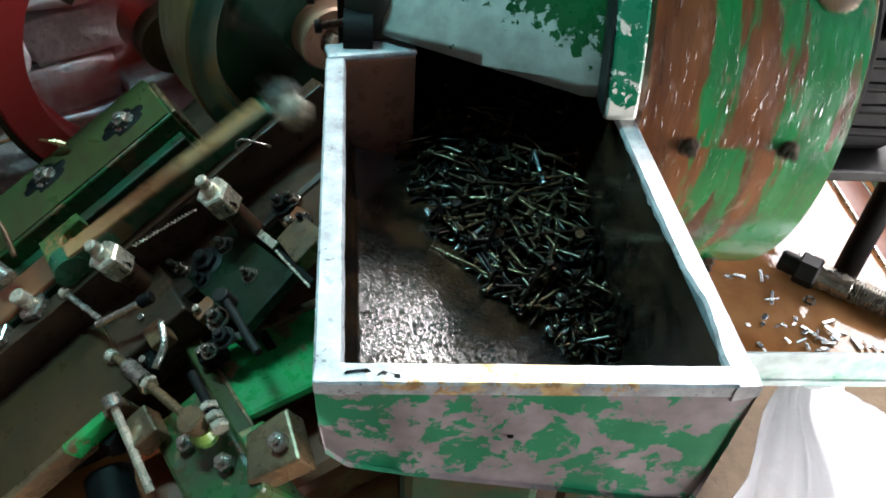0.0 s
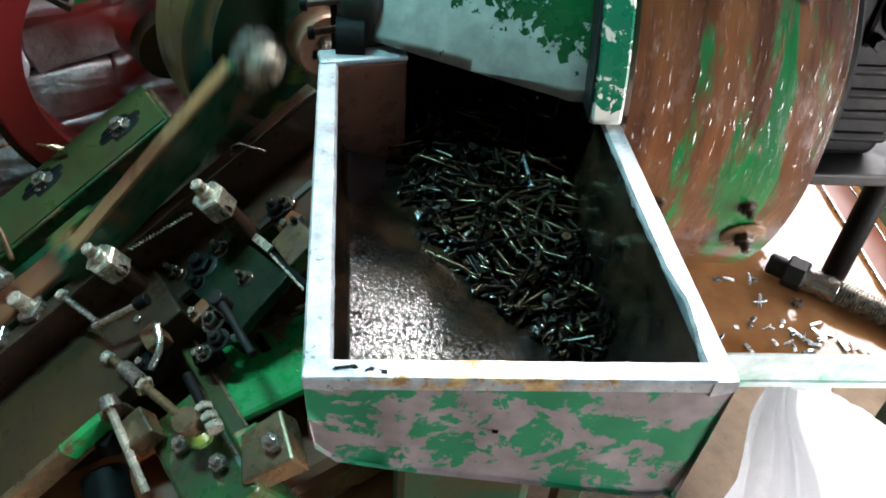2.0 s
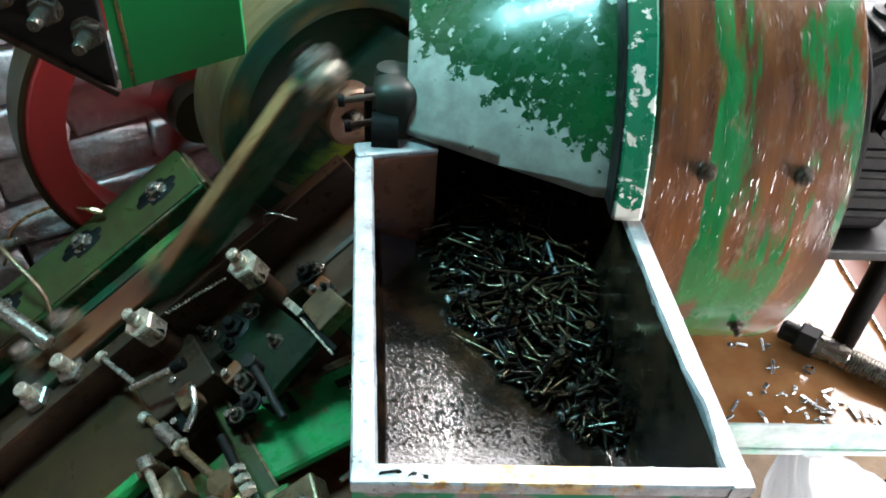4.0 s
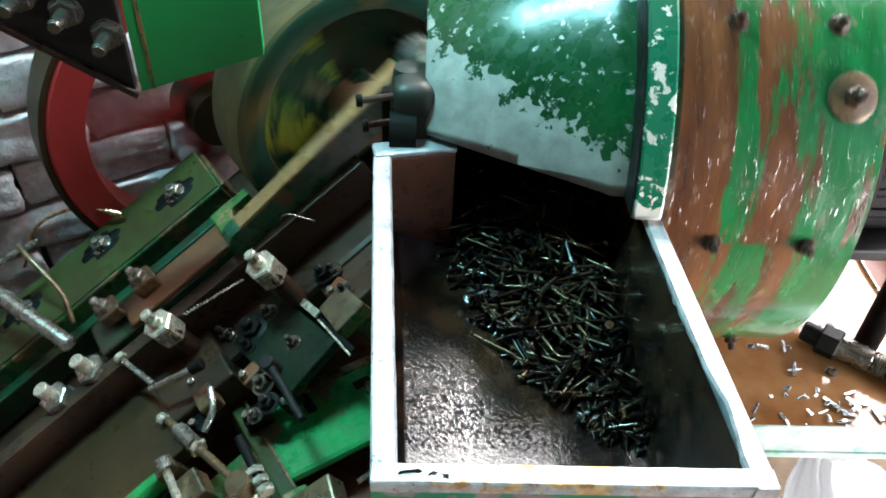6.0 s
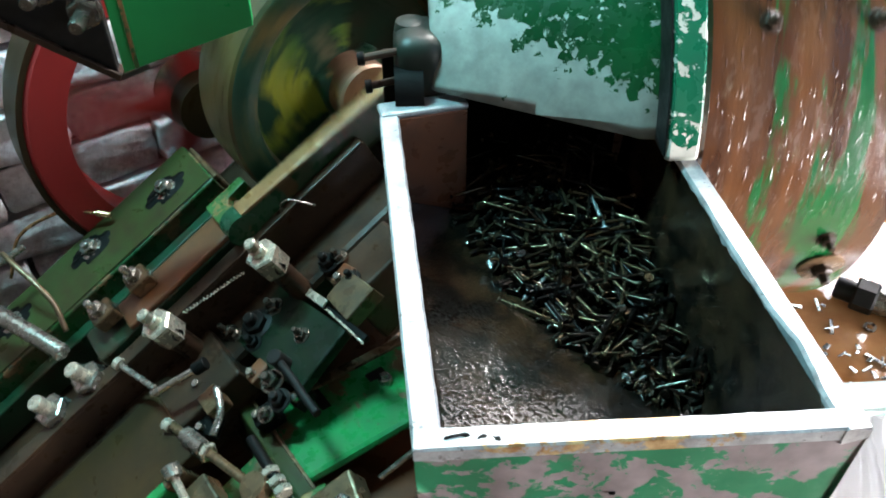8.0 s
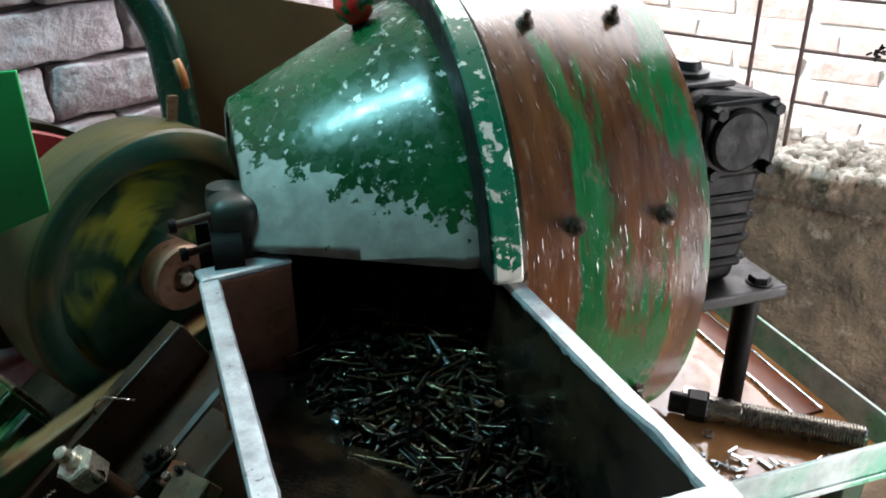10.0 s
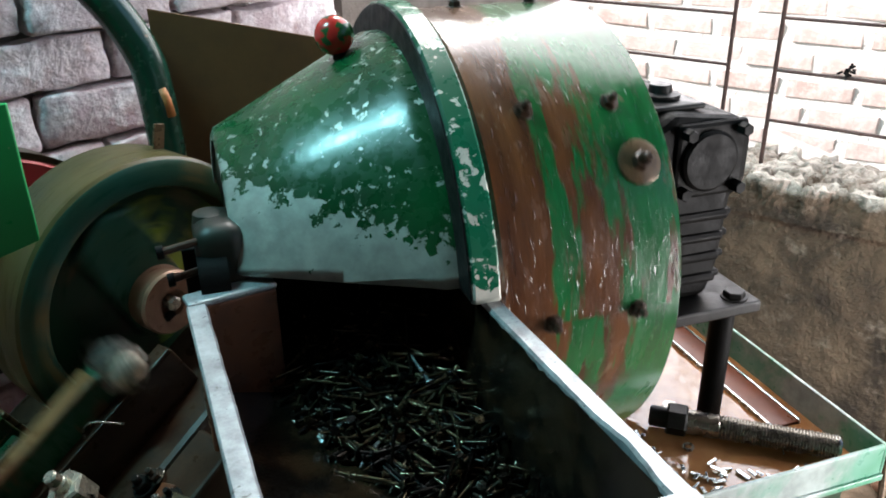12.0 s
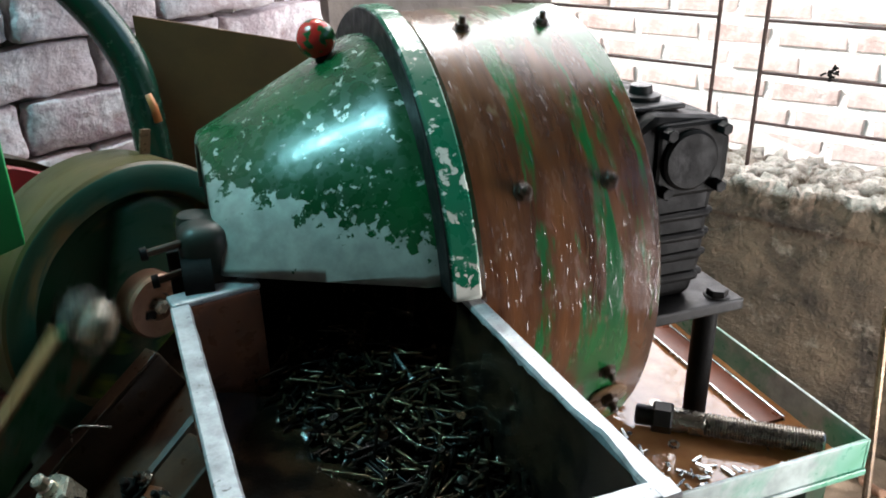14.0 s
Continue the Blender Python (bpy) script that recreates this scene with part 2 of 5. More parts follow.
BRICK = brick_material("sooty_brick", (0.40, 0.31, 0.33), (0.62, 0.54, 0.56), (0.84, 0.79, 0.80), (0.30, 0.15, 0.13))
# brick colours paled as well, for the overexposed sunlight outside
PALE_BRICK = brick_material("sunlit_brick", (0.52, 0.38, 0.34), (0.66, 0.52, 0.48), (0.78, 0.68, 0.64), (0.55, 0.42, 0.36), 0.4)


def tray_floor_material():
    """Dark oil-wet casting, pitted, with a rusty cast."""
    k = Mat("wet_tray_floor", 0.2, 0.0)
    k.set("Specular IOR Level", 0.9)
    k.set("Base Color", k.mix(k.ramp(k.noise(26, 6, 0.65), 0.42, 0.66), (0.003, 0.0025, 0.002), (0.022, 0.012, 0.006)))
    k.set("Roughness", k.ramp(k.noise(70, 5, 0.7), 0.3, 0.75, 0.05, 0.13))
    pits = k.ramp(k.noise(300, 3, 0.6), 0.48, 0.72)
    k.bump(k.math("ADD", pits, k.math("MULTIPLY", k.noise(90, 3), 1.2)), 0.13, 0.0009)
    return k.m


def tray_wall_material():
    k = Mat("rusty_tray_wall", 0.3, 0.2)
    k.set("Base Color", k.mix(k.ramp(k.noise(14, 5), 0.35, 0.68), (0.10, 0.060, 0.045), (0.30, 0.115, 0.058)))
    k.set("Roughness", k.ramp(k.noise(60, 4), 0.3, 0.7, 0.18, 0.42))
    k.bump(k.noise(90, 5), 0.35, 0.001)
    return k.m


def drum_material():
    """Green enamel rubbed through to rusty brown in streaks round the drum, wet with oil. UV: metres round, metres along."""
    k = Mat("oily_drum", 0.2, 0.0, "UV")
    streak = k.stretch((2.6, 14.0, 1.0))
    patch = k.noise(1.0, 7, 0.62, streak, 0.25)
    fine = k.noise(3.2, 6, 0.7, streak, 0.3)
    along = k.axis(1)
    band = k.math("ADD", k.ramp(along, 0.050, 0.022, 0.0, 0.3), k.ramp(k.math("ABSOLUTE", k.math("SUBTRACT", along, 0.095)), 0.032, 0.012, 0.0, 0.05))
    side = k.math("MULTIPLY", k.math("COSINE", k.math("SUBTRACT", k.math("DIVIDE", k.axis(0), 0.271), 0.17)), -0.022)
    band = k.math("ADD", band, side)
    rubbed = k.ramp(k.math("ADD", k.math("ADD", k.math("MULTIPLY", patch, 0.7), k.math("MULTIPLY", fine, 0.3)), band), 0.49, 0.53)
    brown = k.mix(k.ramp(k.noise(2.2, 5, 0.6, streak), 0.38, 0.66), (0.045, 0.015, 0.006), (0.125, 0.047, 0.016))
    green = k.mix(k.ramp(k.noise(2.0, 4, 0.6, streak), 0.4, 0.6), (0.002, 0.070, 0.016), (0.003, 0.115, 0.028))
    col = k.mix(rubbed, green, brown)
    pale = k.ramp(k.noise(6.5, 7, 0.72, k.stretch((4.0, 7.0, 1.0)), 0.4), 0.60, 0.66, 0.0, 0.7)
    col = k.mix(pale, col, (0.15, 0.105, 0.065))
    soot = k.ramp(k.noise(4.0, 6, 0.7, k.stretch((2.0, 4.0, 1.0)), 0.4), 0.60, 0.72, 0.0, 0.75)
    k.set("Base Color", k.mix(soot, col, (0.045, 0.03, 0.022)))
    wet = k.noise(5.0, 6, 0.7, k.stretch((4.0, 8.0, 1.0)))
    k.set("Roughness", k.ramp(wet, 0.35, 0.65, 0.12, 0.32))
    k.set("Coat Weight", 0.5)
    k.set("Specular IOR Level", 0.6)
    k.set("Coat Roughness", 0.16)
    drops = k.noise(120, 2, 0.5, k.stretch((0.55, 1.7, 1.0)))
    k.bump(k.math("ADD", k.math("MULTIPLY", k.ramp(drops, 0.64, 0.76), 0.9), k.math("MULTIPLY", k.noise(9.0, 6, 0.72, streak), 0.55)), 0.4, 0.0016)
    return k.m


def oil_material():
    """A shallow pool of brown cutting oil."""
    k = Mat("brown_oil", 0.06)
    k.set("Base Color", k.mix(k.ramp(k.noise(9, 5), 0.4, 0.65), (0.24, 0.098, 0.034), (0.42, 0.21, 0.09)))
    k.set("Specular IOR Level", 0.9)
    k.set("Roughness", k.ramp(k.noise(14, 4), 0.4, 0.7, 0.02, 0.08))
    k.bump(k.noise(20, 4, 0.6), 0.30, 0.004)
    return k.m


def knob_material():
    k = Mat("red_green_knob", 0.2)
    k.set("Base Color", k.mix(k.ramp(k.noise(48, 3), 0.47, 0.52), (0.45, 0.02, 0.015), (0.01, 0.07, 0.02)))
    return k.m


def rim_base(k):
    """Rubbed bare casting, scuffed, with small dark pits."""
    scuff = k.mix(k.ramp(k.noise(42, 6, 0.68), 0.36, 0.68), (0.43, 0.45, 0.465), (0.19, 0.19, 0.195))
    return k.mix(k.ramp(k.noise(150, 4, 0.65), 0.63, 0.70, 0.0, 0.8), scuff, (0.06, 0.05, 0.045))


def rim_material():
    k = Mat("worn_tray_rim", 0.36, 0.45)
    k.set("Base Color", rim_base(k))
    k.set("Roughness", k.ramp(k.noise(50, 4), 0.3, 0.7, 0.26, 0.5))
    k.bump(k.noise(160, 5, 0.65), 0.3, 0.0007)
    return k.m


def front_rim_material():
    """Worn bright rim with yellow-brown rust in broken spots."""
    k = Mat("rusty_bright_rim", 0.36, 0.35)
    near = k.ramp(k.math("ABSOLUTE", k.math("SUBTRACT", k.axis(0), 0.055)), 0.02, 0.13, 0.11, -0.12)
    mask = k.ramp(k.math("ADD", k.noise(46, 7, 0.72, distort=0.4), near), 0.575, 0.62)
    rust = k.mix(k.ramp(k.noise(90, 4), 0.4, 0.6), (0.26, 0.13, 0.05), (0.50, 0.36, 0.18))
    col = k.mix(mask, rim_base(k), rust)
    k.set("Base Color", k.mix(k.ramp(k.noise(62, 5, 0.7), 0.66, 0.69), col, (0.03, 0.028, 0.025)))
    k.bump(k.noise(110, 6, 0.65), 0.5, 0.001)
    return k.m


RIM_METAL = rim_material()
def concrete_material():
    """Brown old concrete with dark oil stains, pale broken patches and sky light painted on the top."""
    k = Mat("stained_concrete", 0.9)
    col = k.mix(k.ramp(k.noise(6, 6, 0.6, distort=0.5), 0.36, 0.62), (0.16, 0.108, 0.068), (0.040, 0.027, 0.018))
    col = k.mix(k.ramp(k.noise(11, 7, 0.7), 0.57, 0.68, 0.0, 0.7), col, (0.27, 0.215, 0.165))
    # paler with height: the sky's light on the parapet top, as colour
    col = k.mix(k.ramp(k.math("ADD", k.axis(2), k.math("MULTIPLY", k.noise(12, 5, 0.65), 0.12)), 0.695, 0.73, 0.0, 0.9), col, (0.66, 0.59, 0.52))
    k.set("Base Color", k.mix(k.ramp(k.noise(60, 5, 0.7), 0.55, 0.75, 0.0, 0.6), col, (0.05, 0.035, 0.025)))
    k.bump(k.math("ADD", k.noise(18, 6, 0.7), k.math("MULTIPLY", k.noise(80, 4), 0.3)), 1.0, 0.02)
    return k.m


CONCRETE = concrete_material()
TRAY_FLOOR, TRAY_WALL, DRUM_SKIN, OIL, KNOB, FRONT_RIM = tray_floor_material(), tray_wall_material(), drum_material(), oil_material(), knob_material(), front_rim_material()


# ---- mesh helpers ----
def part(name, bm, material, parent=None, label="", m=None):
    me = bpy.data.meshes.new(name)
    bm.normal_update()
    bm.to_mesh(me)
    bm.free()
    me.materials.append(material)
    ob = new(name, me)
    if parent:
        ob.parent = parent
    if m is not None:
        ob.matrix_basis = m
    if label:
        tagged(ob, label)
    return ob


def again(ob, m):
    """The same part once more, under the same parent."""
    o = ob.copy()
    scene.collection.objects.link(o)
    o.matrix_basis = m
    return o


def empty(name, m=Matrix()):
    ob = new(name)
    ob.matrix_basis = m
    ob.empty_display_size = 0.02
    return ob


def box(x0, x1, y0, y1, z0, z1, bevel=0.0, bm=None, m=None):
    one = bmesh.new()
    bmesh.ops.create_cube(one, size=1)
    for v in one.verts:
        v.co = Vector(((x0 + x1) / 2 + v.co.x * (x1 - x0), (y0 + y1) / 2 + v.co.y * (y1 - y0), (z0 + z1) / 2 + v.co.z * (z1 - z0)))
    if bevel:
        bmesh.ops.bevel(one, geom=list(one.edges), offset=bevel, segments=2, affect="EDGES", profile=0.5)
    return merge(one, bm, m)


def round_box(x0, x1, y0, y1, z0, z1, radius):
    """A casting with softly rounded edges."""
    one = box(x0, x1, y0, y1, z0, z1)
    bmesh.ops.bevel(one, geom=list(one.edges), offset=radius, segments=6, affect="EDGES", profile=0.5)
    for f in one.faces:
        f.smooth = True
    return one


def merge(one, bm, m=None):
    if m is not None:
        one.transform(m)
    if bm is None:
        return one
    me = bpy.data.meshes.new("tmp")
    one.to_mesh(me)
    one.free()
    bm.from_mesh(me)
    bpy.data.meshes.remove(me)
    return bm


def lathe(profile, segments=48, start=0.0, turn=360.0, bm=None, m=None, close=False, smooth=True, uv=False):
    """Turns (station, radius) pairs round the x axis; angle 0 points to -y, 90 to +z."""
    one = bmesh.new()
    full = turn >= 359.9
    n = segments if full else segments + 1
    layer = one.loops.layers.uv.new("UVMap") if uv else None
    rings = []
    for s, r in profile:
        ring = []
        for i in range(n):
            a = radians(start + turn * i / segments)
            ring.append(one.verts.new((s, -r * math.cos(a), r * math.sin(a))))
        rings.append(ring)
    order = list(range(len(rings))) + ([0] if close else [])
    for k, l in zip(order, order[1:]):
        for i in range(segments):
            j = (i + 1) % n
            f = one.faces.new((rings[k][i], rings[k][j], rings[l][j], rings[l][i]))
            f.smooth = smooth
            if uv:
                r = max(profile[k][1], profile[l][1])
                for loop, (q, w) in zip(f.loops, ((k, i), (k, i + 1), (l, i + 1), (l, i))):
                    loop[layer].uv = (radians(start + turn * w / segments) * r, profile[q][0])
    if close and not full:
        one.faces.new([r[0] for r in rings])
        one.faces.new([r[-1] for r in reversed(rings)])
    bmesh.ops.recalc_face_normals(one, faces=one.faces)
    if smooth:
        for e in one.edges:
            if len(e.link_faces) == 2 and e.calc_face_angle(0) > 0.6:
                e.smooth = False
    return merge(one, bm, m)


def rod(p, q, r, segments=12, bm=None, r2=None, smooth=True):
    p, q = Vector(p), Vector(q)
    m = Matrix.Translation(p) @ (q - p).to_track_quat("X", "Z").to_matrix().to_4x4()
    d = (q - p).length
    r2 = r if r2 is None else r2
    b = min(r, r2) * 0.12
    return lathe([(0, 0.0001), (0, r - b), (b, r), (d - b, r2), (d, r2 - b), (d, 0.0001)], segments, bm=bm, m=m, smooth=smooth)


def tube(points, r, segments=10, bm=None, side=(0, 0, 1)):
    """A bent pipe through the points."""
    pts = [Vector(p) for p in points]
    one = bmesh.new()
    rings = []
    side = Vector(side)
    for i, p in enumerate(pts):
        d = (pts[min(i + 1, len(pts) - 1)] - pts[max(i - 1, 0)]).normalized()
        x = d.cross(side if abs(d.dot(side)) < 0.95 else Vector((0, 1, 0))).normalized()
        y = d.cross(x)
        rings.append([one.verts.new(p + r * (x * math.cos(math.tau * k / segments) + y * math.sin(math.tau * k / segments))) for k in range(segments)])
    for a, b in zip(rings, rings[1:]):
        for k in range(segments):
            one.faces.new((a[k], a[(k + 1) % segments], b[(k + 1) % segments], b[k])).smooth = True
    one.faces.new(rings[0])
    one.faces.new(rings[-1])
    bmesh.ops.recalc_face_normals(one, faces=one.faces)
    return merge(one, bm)


def bend(points, n=6):
    """Smooth points through the given ones (Catmull-Rom)."""
    p = [Vector(q) for q in points]
    p = [2 * p[0] - p[1]] + p + [2 * p[-1] - p[-2]]
    out = []
    for a, b, c, d in zip(p, p[1:], p[2:], p[3:]):
        for i in range(n):
            t = i / n
            out.append(0.5 * (2 * b + (c - a) * t + (2 * a - 5 * b + 4 * c - d) * t * t + (3 * b - a - 3 * c + d) * t ** 3))
    return out + [p[-2]]


def prism(outline, z0, z1, bevel=0.0, bm=None, m=None):
    """An outline in x and y, drawn up from z0 to z1."""
    one = bmesh.new()
    low = [one.verts.new((x, y, z0)) for x, y in outline]
    high = [one.verts.new((x, y, z1)) for x, y in outline]
    n = len(outline)
    one.faces.new(high)
    one.faces.new(list(reversed(low)))
    for i in range(n):
        one.faces.new((low[i], low[(i + 1) % n], high[(i + 1) % n], high[i]))
    bmesh.ops.recalc_face_normals(one, faces=one.faces)
    if bevel:
        bmesh.ops.bevel(one, geom=list(one.edges), offset=bevel, segments=2, affect="EDGES", profile=0.5)
    return merge(one, bm, m)


def roughen(bm, amount, scale, cuts=0):
    if cuts:
        bmesh.ops.subdivide_edges(bm, edges=list(bm.edges), cuts=cuts, use_grid_fill=True)
    for v in bm.verts:
        v.co += amount * noise.noise_vector(v.co * scale)
    return bm


def hex_bolt(name, m, across, height, material, label, stud=0.0, washer=0.0, parent=None, category="bolt", group="bolts on the machine"):
    """A hexagon head or nut, with a stud through it and a washer below. z is its axis."""
    up = pose(0, 0, 0, 0, -90, 0)
    r = across / 2 / math.cos(math.pi / 6)
    head = lathe([(0, 0.0001), (0, r), (height * 0.86, r), (height, r * 0.86), (height, 0.0001)], 6, m=up, smooth=False)
    ob = part(name, head, material, parent, m=m)
    if not parent:
        tagged(ob, label, category, group)
    if stud:
        part("stud", lathe([(height * 0.9, r * 0.5), (height + stud * 0.85, r * 0.5), (height + stud, r * 0.38), (height + stud, 0.0001)], 12, m=up), material, ob)
    if washer:
        part("washer", lathe([(-0.001, washer), (0.0012, washer), (0.0018, washer * 0.95), (0.0018, 0.0001)], 20, m=up), material, ob)
    return ob


# machine frame: a along the inclined bed, b across it to the back, c off it
H, S = radians(33), radians(28)
UA = Vector((math.cos(H) * math.cos(S), math.sin(H) * math.cos(S), math.sin(S)))
UB = Vector((-math.sin(H), math.cos(H), 0))
BED = Matrix.Translation((-0.40, 0.86, 0.60)) @ Matrix((UA, UB, UA.cross(UB))).transposed().to_4x4()
# drum frame: x along the drum's axis
DRUM = pose(0.185, 0.917, 0.926, 0, 0.6, 0)
# wheels: x out of the front face, towards -b
CRANK_A, CRANK_B, CRANK_C, CRANK_R, ROD_LONG = 0.406, 0.060, 0.020, 0.110, 0.36


def on_bed(a, b, c, turn=0.0, tilt_x=0.0, tilt_y=0.0):
    return BED @ pose(a, b, c, tilt_x, tilt_y, turn)


def wheel_pose(a, b, c):
    return Matrix.Translation(BED @ Vector((a, b, c))) @ Matrix.Rotation(H - math.pi / 2, 4, "Z")


# ---- structure ----
tagged(part("floor", box(-3.5, 2.6, -2.6, 3.6, -0.1, 0), GROUND), "oil-stained bare concrete workshop floor", "floor", kind="structure")
tagged(part("ground", box(-30, 40, -30, 40, -0.2, -0.11), GROUND), "dusty ground outside the workshop", "ground", kind="structure")
NORTH = Matrix.Translation((-0.25, 1.47, 0)) @ Matrix.Rotation(H, 4, "Z")
EAST = Matrix.Translation((1.35, 1.58, 0)) @ Matrix.Rotation(H - math.pi / 2, 4, "Z")
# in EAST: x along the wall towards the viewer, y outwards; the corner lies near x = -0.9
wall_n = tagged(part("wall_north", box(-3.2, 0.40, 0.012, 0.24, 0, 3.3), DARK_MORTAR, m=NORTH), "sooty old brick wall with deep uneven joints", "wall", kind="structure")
# unseen high opening with a pane, added to hold the tray's glare lamp
tagged(part("wall_end", box(1.12, 1.62, 0.012, 0.24, 0, 3.3), PLASTER, m=NORTH), "sooty plastered wall beside the added high window", "wall", kind="structure")
tagged(part("wall_pier", box(0.66, 0.80, 0.012, 0.24, 0, 3.3), PLASTER, m=NORTH), "sooty plastered pier between the far window and the added one", "wall", kind="structure")
tagged(part("wall_end_low", box(0.80, 1.12, 0.012, 0.24, 0, 2.0), PLASTER, m=NORTH), "sooty plastered wall below the added high window", "wall", kind="structure")
tagged(part("wall_end_head", box(0.80, 1.12, 0.012, 0.24, 2.92, 3.3), PLASTER, m=NORTH), "sooty plastered wall above the added high window", "wall", kind="structure")
tagged(part("glare_pane", box(0.80, 1.12, 0.12, 0.128, 2.0, 2.92), PLASTIC, m=NORTH), "unseen frosted pale pane added for the tray's glare", "window", kind="structure")
tagged(part("wall_parapet", box(0.40, 0.66, 0.012, 0.24, 0, 0.95), PLASTER, m=NORTH), "sooty plastered parapet below the far window", "wall", kind="structure")
tagged(part("wall_head", box(0.40, 0.66, 0.012, 0.24, 1.92, 3.3), PLASTER, m=NORTH), "sooty plastered wall above the far window", "wall", kind="structure")
sill = box(-1.02, 3.6, -0.12, 0.12, 0, 0.628)
bmesh.ops.subdivide_edges(sill, edges=list(sill.edges), cuts=44, use_grid_fill=True)
for v in sill.verts:
    w = noise.noise_vector(v.co * 9) * 0.010 + noise.noise_vector(v.co * 30) * 0.005
    v.co += w
for f in sill.faces:
    f.smooth = True
tagged(part("wall_east", sill, CONCRETE, m=EAST), "stained concrete parapet with a crumbling top below the window", "wall", kind="structure")
# broken top course: loose chunks and a ragged inner edge
crumble = bmesh.new()
edge_rows = []
for i in range(260):
    x, row = -1.01 + i * 0.009, []
    bite = 0.030 * max(0.0, noise.noise(Vector((x * 11, 2, 0)))) + 0.012 * noise.cell(Vector((x * 38, 5, 0)))
    for j in range(34):
        if j < 10:
            p = Vector((x, -0.137 + bite * j / 9, 0.565 + 0.0105 * j))
        else:
            p = Vector((x, -0.137 + bite + (j - 9) * (0.262 - bite) / 24, 0.66))
        lump = noise.cell(Vector((p.x * 33 + noise.noise(p * 40), p.y * 30 + noise.noise(p * 37), 3))) - 0.5
        d = 0.008 * noise.noise_vector(p * 24) + 0.005 * noise.noise_vector(p * 80)
        high = min(1.0, max(0.0, (p.z - 0.58) / 0.07))
        p += d * (0.3 + 0.9 * high) + Vector((0, 0.25 * lump * 0.02, 0.015 * lump)) * high
        row.append(crumble.verts.new(p))
    edge_rows.append(row)
for a, b in zip(edge_rows, edge_rows[1:]):
    for j in range(33):
        crumble.faces.new((a[j], b[j], b[j + 1], a[j + 1]))
tagged(part("wall_east_coping", crumble, CONCRETE, m=EAST), "crumbling broken top of the concrete parapet, sky light painted pale", "wall", kind="structure")
tagged(part("wall_lintel", box(-1.02, 3.6, -0.12, 0.12, 3.22, 3.3), PLASTER, m=EAST), "sooty plastered wall above the window", "wall", kind="structure")
tagged(part("wall_south", box(-3.5, 3.2, -2.6, -2.45, 0, 3.3), PLASTER), "sooty plastered workshop wall", "wall", kind="structure")
tagged(part("wall_west", box(-2.5, -2.35, -2.6, 3.4, 0, 3.3), PLASTER), "sooty plastered workshop wall", "wall", kind="structure")
tagged(part("ceiling", box(-3.5, 2.75, -2.6, 3.4, 3.3, 3.42), PLASTER), "sooty flat workshop ceiling", "ceiling", kind="structure")
OUT = EAST @ pose(0, 0.78, 0)
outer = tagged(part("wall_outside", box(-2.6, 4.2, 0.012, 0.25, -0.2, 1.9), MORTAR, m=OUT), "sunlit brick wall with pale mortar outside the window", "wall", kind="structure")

# ---- window grille ----
grille = tagged(empty("window_grille", EAST), "rusty dark iron window grille of thin bars", "grille")
for x in (-0.72, -0.185, -0.07, 0.42, 0.90):
    part("upright_bar", rod((x, 0.0, 0.62), (x + 0.004, 0.0, 3.23), 0.0055, 8), BAR_PAINT, grille)
for i in range(9):
    z = 0.765 + i * 0.124
    part("cross_bar", rod((-0.98, 0.0, z + 0.003), (-0.187, 0.0, z), 0.0042, 8), BAR_PAINT, grille)
    part("cross_bar", rod((-0.07, 0.0, z), (3.0, 0.0, z + 0.006), 0.0042, 8), BAR_PAINT, grille)
white_grille = tagged(empty("far_grille", NORTH), "white painted window bars in the far window", "grille")
for i in range(5):
    part("upright_bar", rod((0.44 + i * 0.045, 0.10, 0.95), (0.44 + i * 0.045, 0.10, 1.92), 0.006, 8), PLASTIC, white_grille)
for z in (1.0, 1.28, 1.6):
    part("cross_bar", box(0.40, 0.66, 0.09, 0.11, z, z + 0.03, 0.002), PLASTIC, white_grille)
knot = bmesh.new()
for i in range(14):
    p = Vector((0.093, 0, 0.904)) + 0.012 * noise.random_unit_vector()
    rod(p - 0.014 * noise.random_unit_vector(), p, 0.003, 5, knot)
part("wire_knot", knot, BLACK, grille, "tangled black wire knot")

# ---- the sack under the pan ----
sack = tagged(empty("plastic_sack", pose(0.480, 0.655, 0.0)), "bulging translucent white plastic sack hanging from the drip pan", "sack")
# rings from the gathered neck down: height, shift in x and y, half widths
SACK = ((0.600, 0.000, 0.004, 0.034, 0.016), (0.575, 0.004, 0.000, 0.037, 0.022), (0.550, 0.022, -0.006, 0.056, 0.040), (0.520, 0.050, -0.014, 0.084, 0.062), (0.470, 0.082, -0.024, 0.112, 0.082), (0.380, 0.108, -0.034, 0.128, 0.098), (0.250, 0.120, -0.036, 0.138, 0.108), (0.100, 0.122, -0.034, 0.140, 0.110), (0.012, 0.122, -0.032, 0.128, 0.100), (0.0, 0.122, -0.032, 0.100, 0.080))
sack_bm = bmesh.new()
neck_bm = bmesh.new()
heights = [k[0] for k in SACK][::-1]
rings = []
for i in range(61):
    z = 0.600 * (1 - i / 60)
    sx, sy, rx, ry = (float(np.interp(z, heights, [k[j] for k in SACK][::-1])) for j in range(1, 5))
    ring = []
    for k in range(96):
        u = math.tau * k / 96
        fold = 0.11 * noise.noise(Vector((4.2 * math.cos(u), 4.2 * math.sin(u), z * 2.5))) + 0.05 * noise.noise(Vector((11 * math.cos(u), 11 * math.sin(u), z * 5)))
        fold *= 1.0 + 1.6 * max(0.0, (z - 0.42) / 0.18)
        ring.append(Vector((sx + rx * (1 + fold) * math.cos(u), sy + ry * (1 + fold) * math.sin(u), z)))
    rings.append(ring)
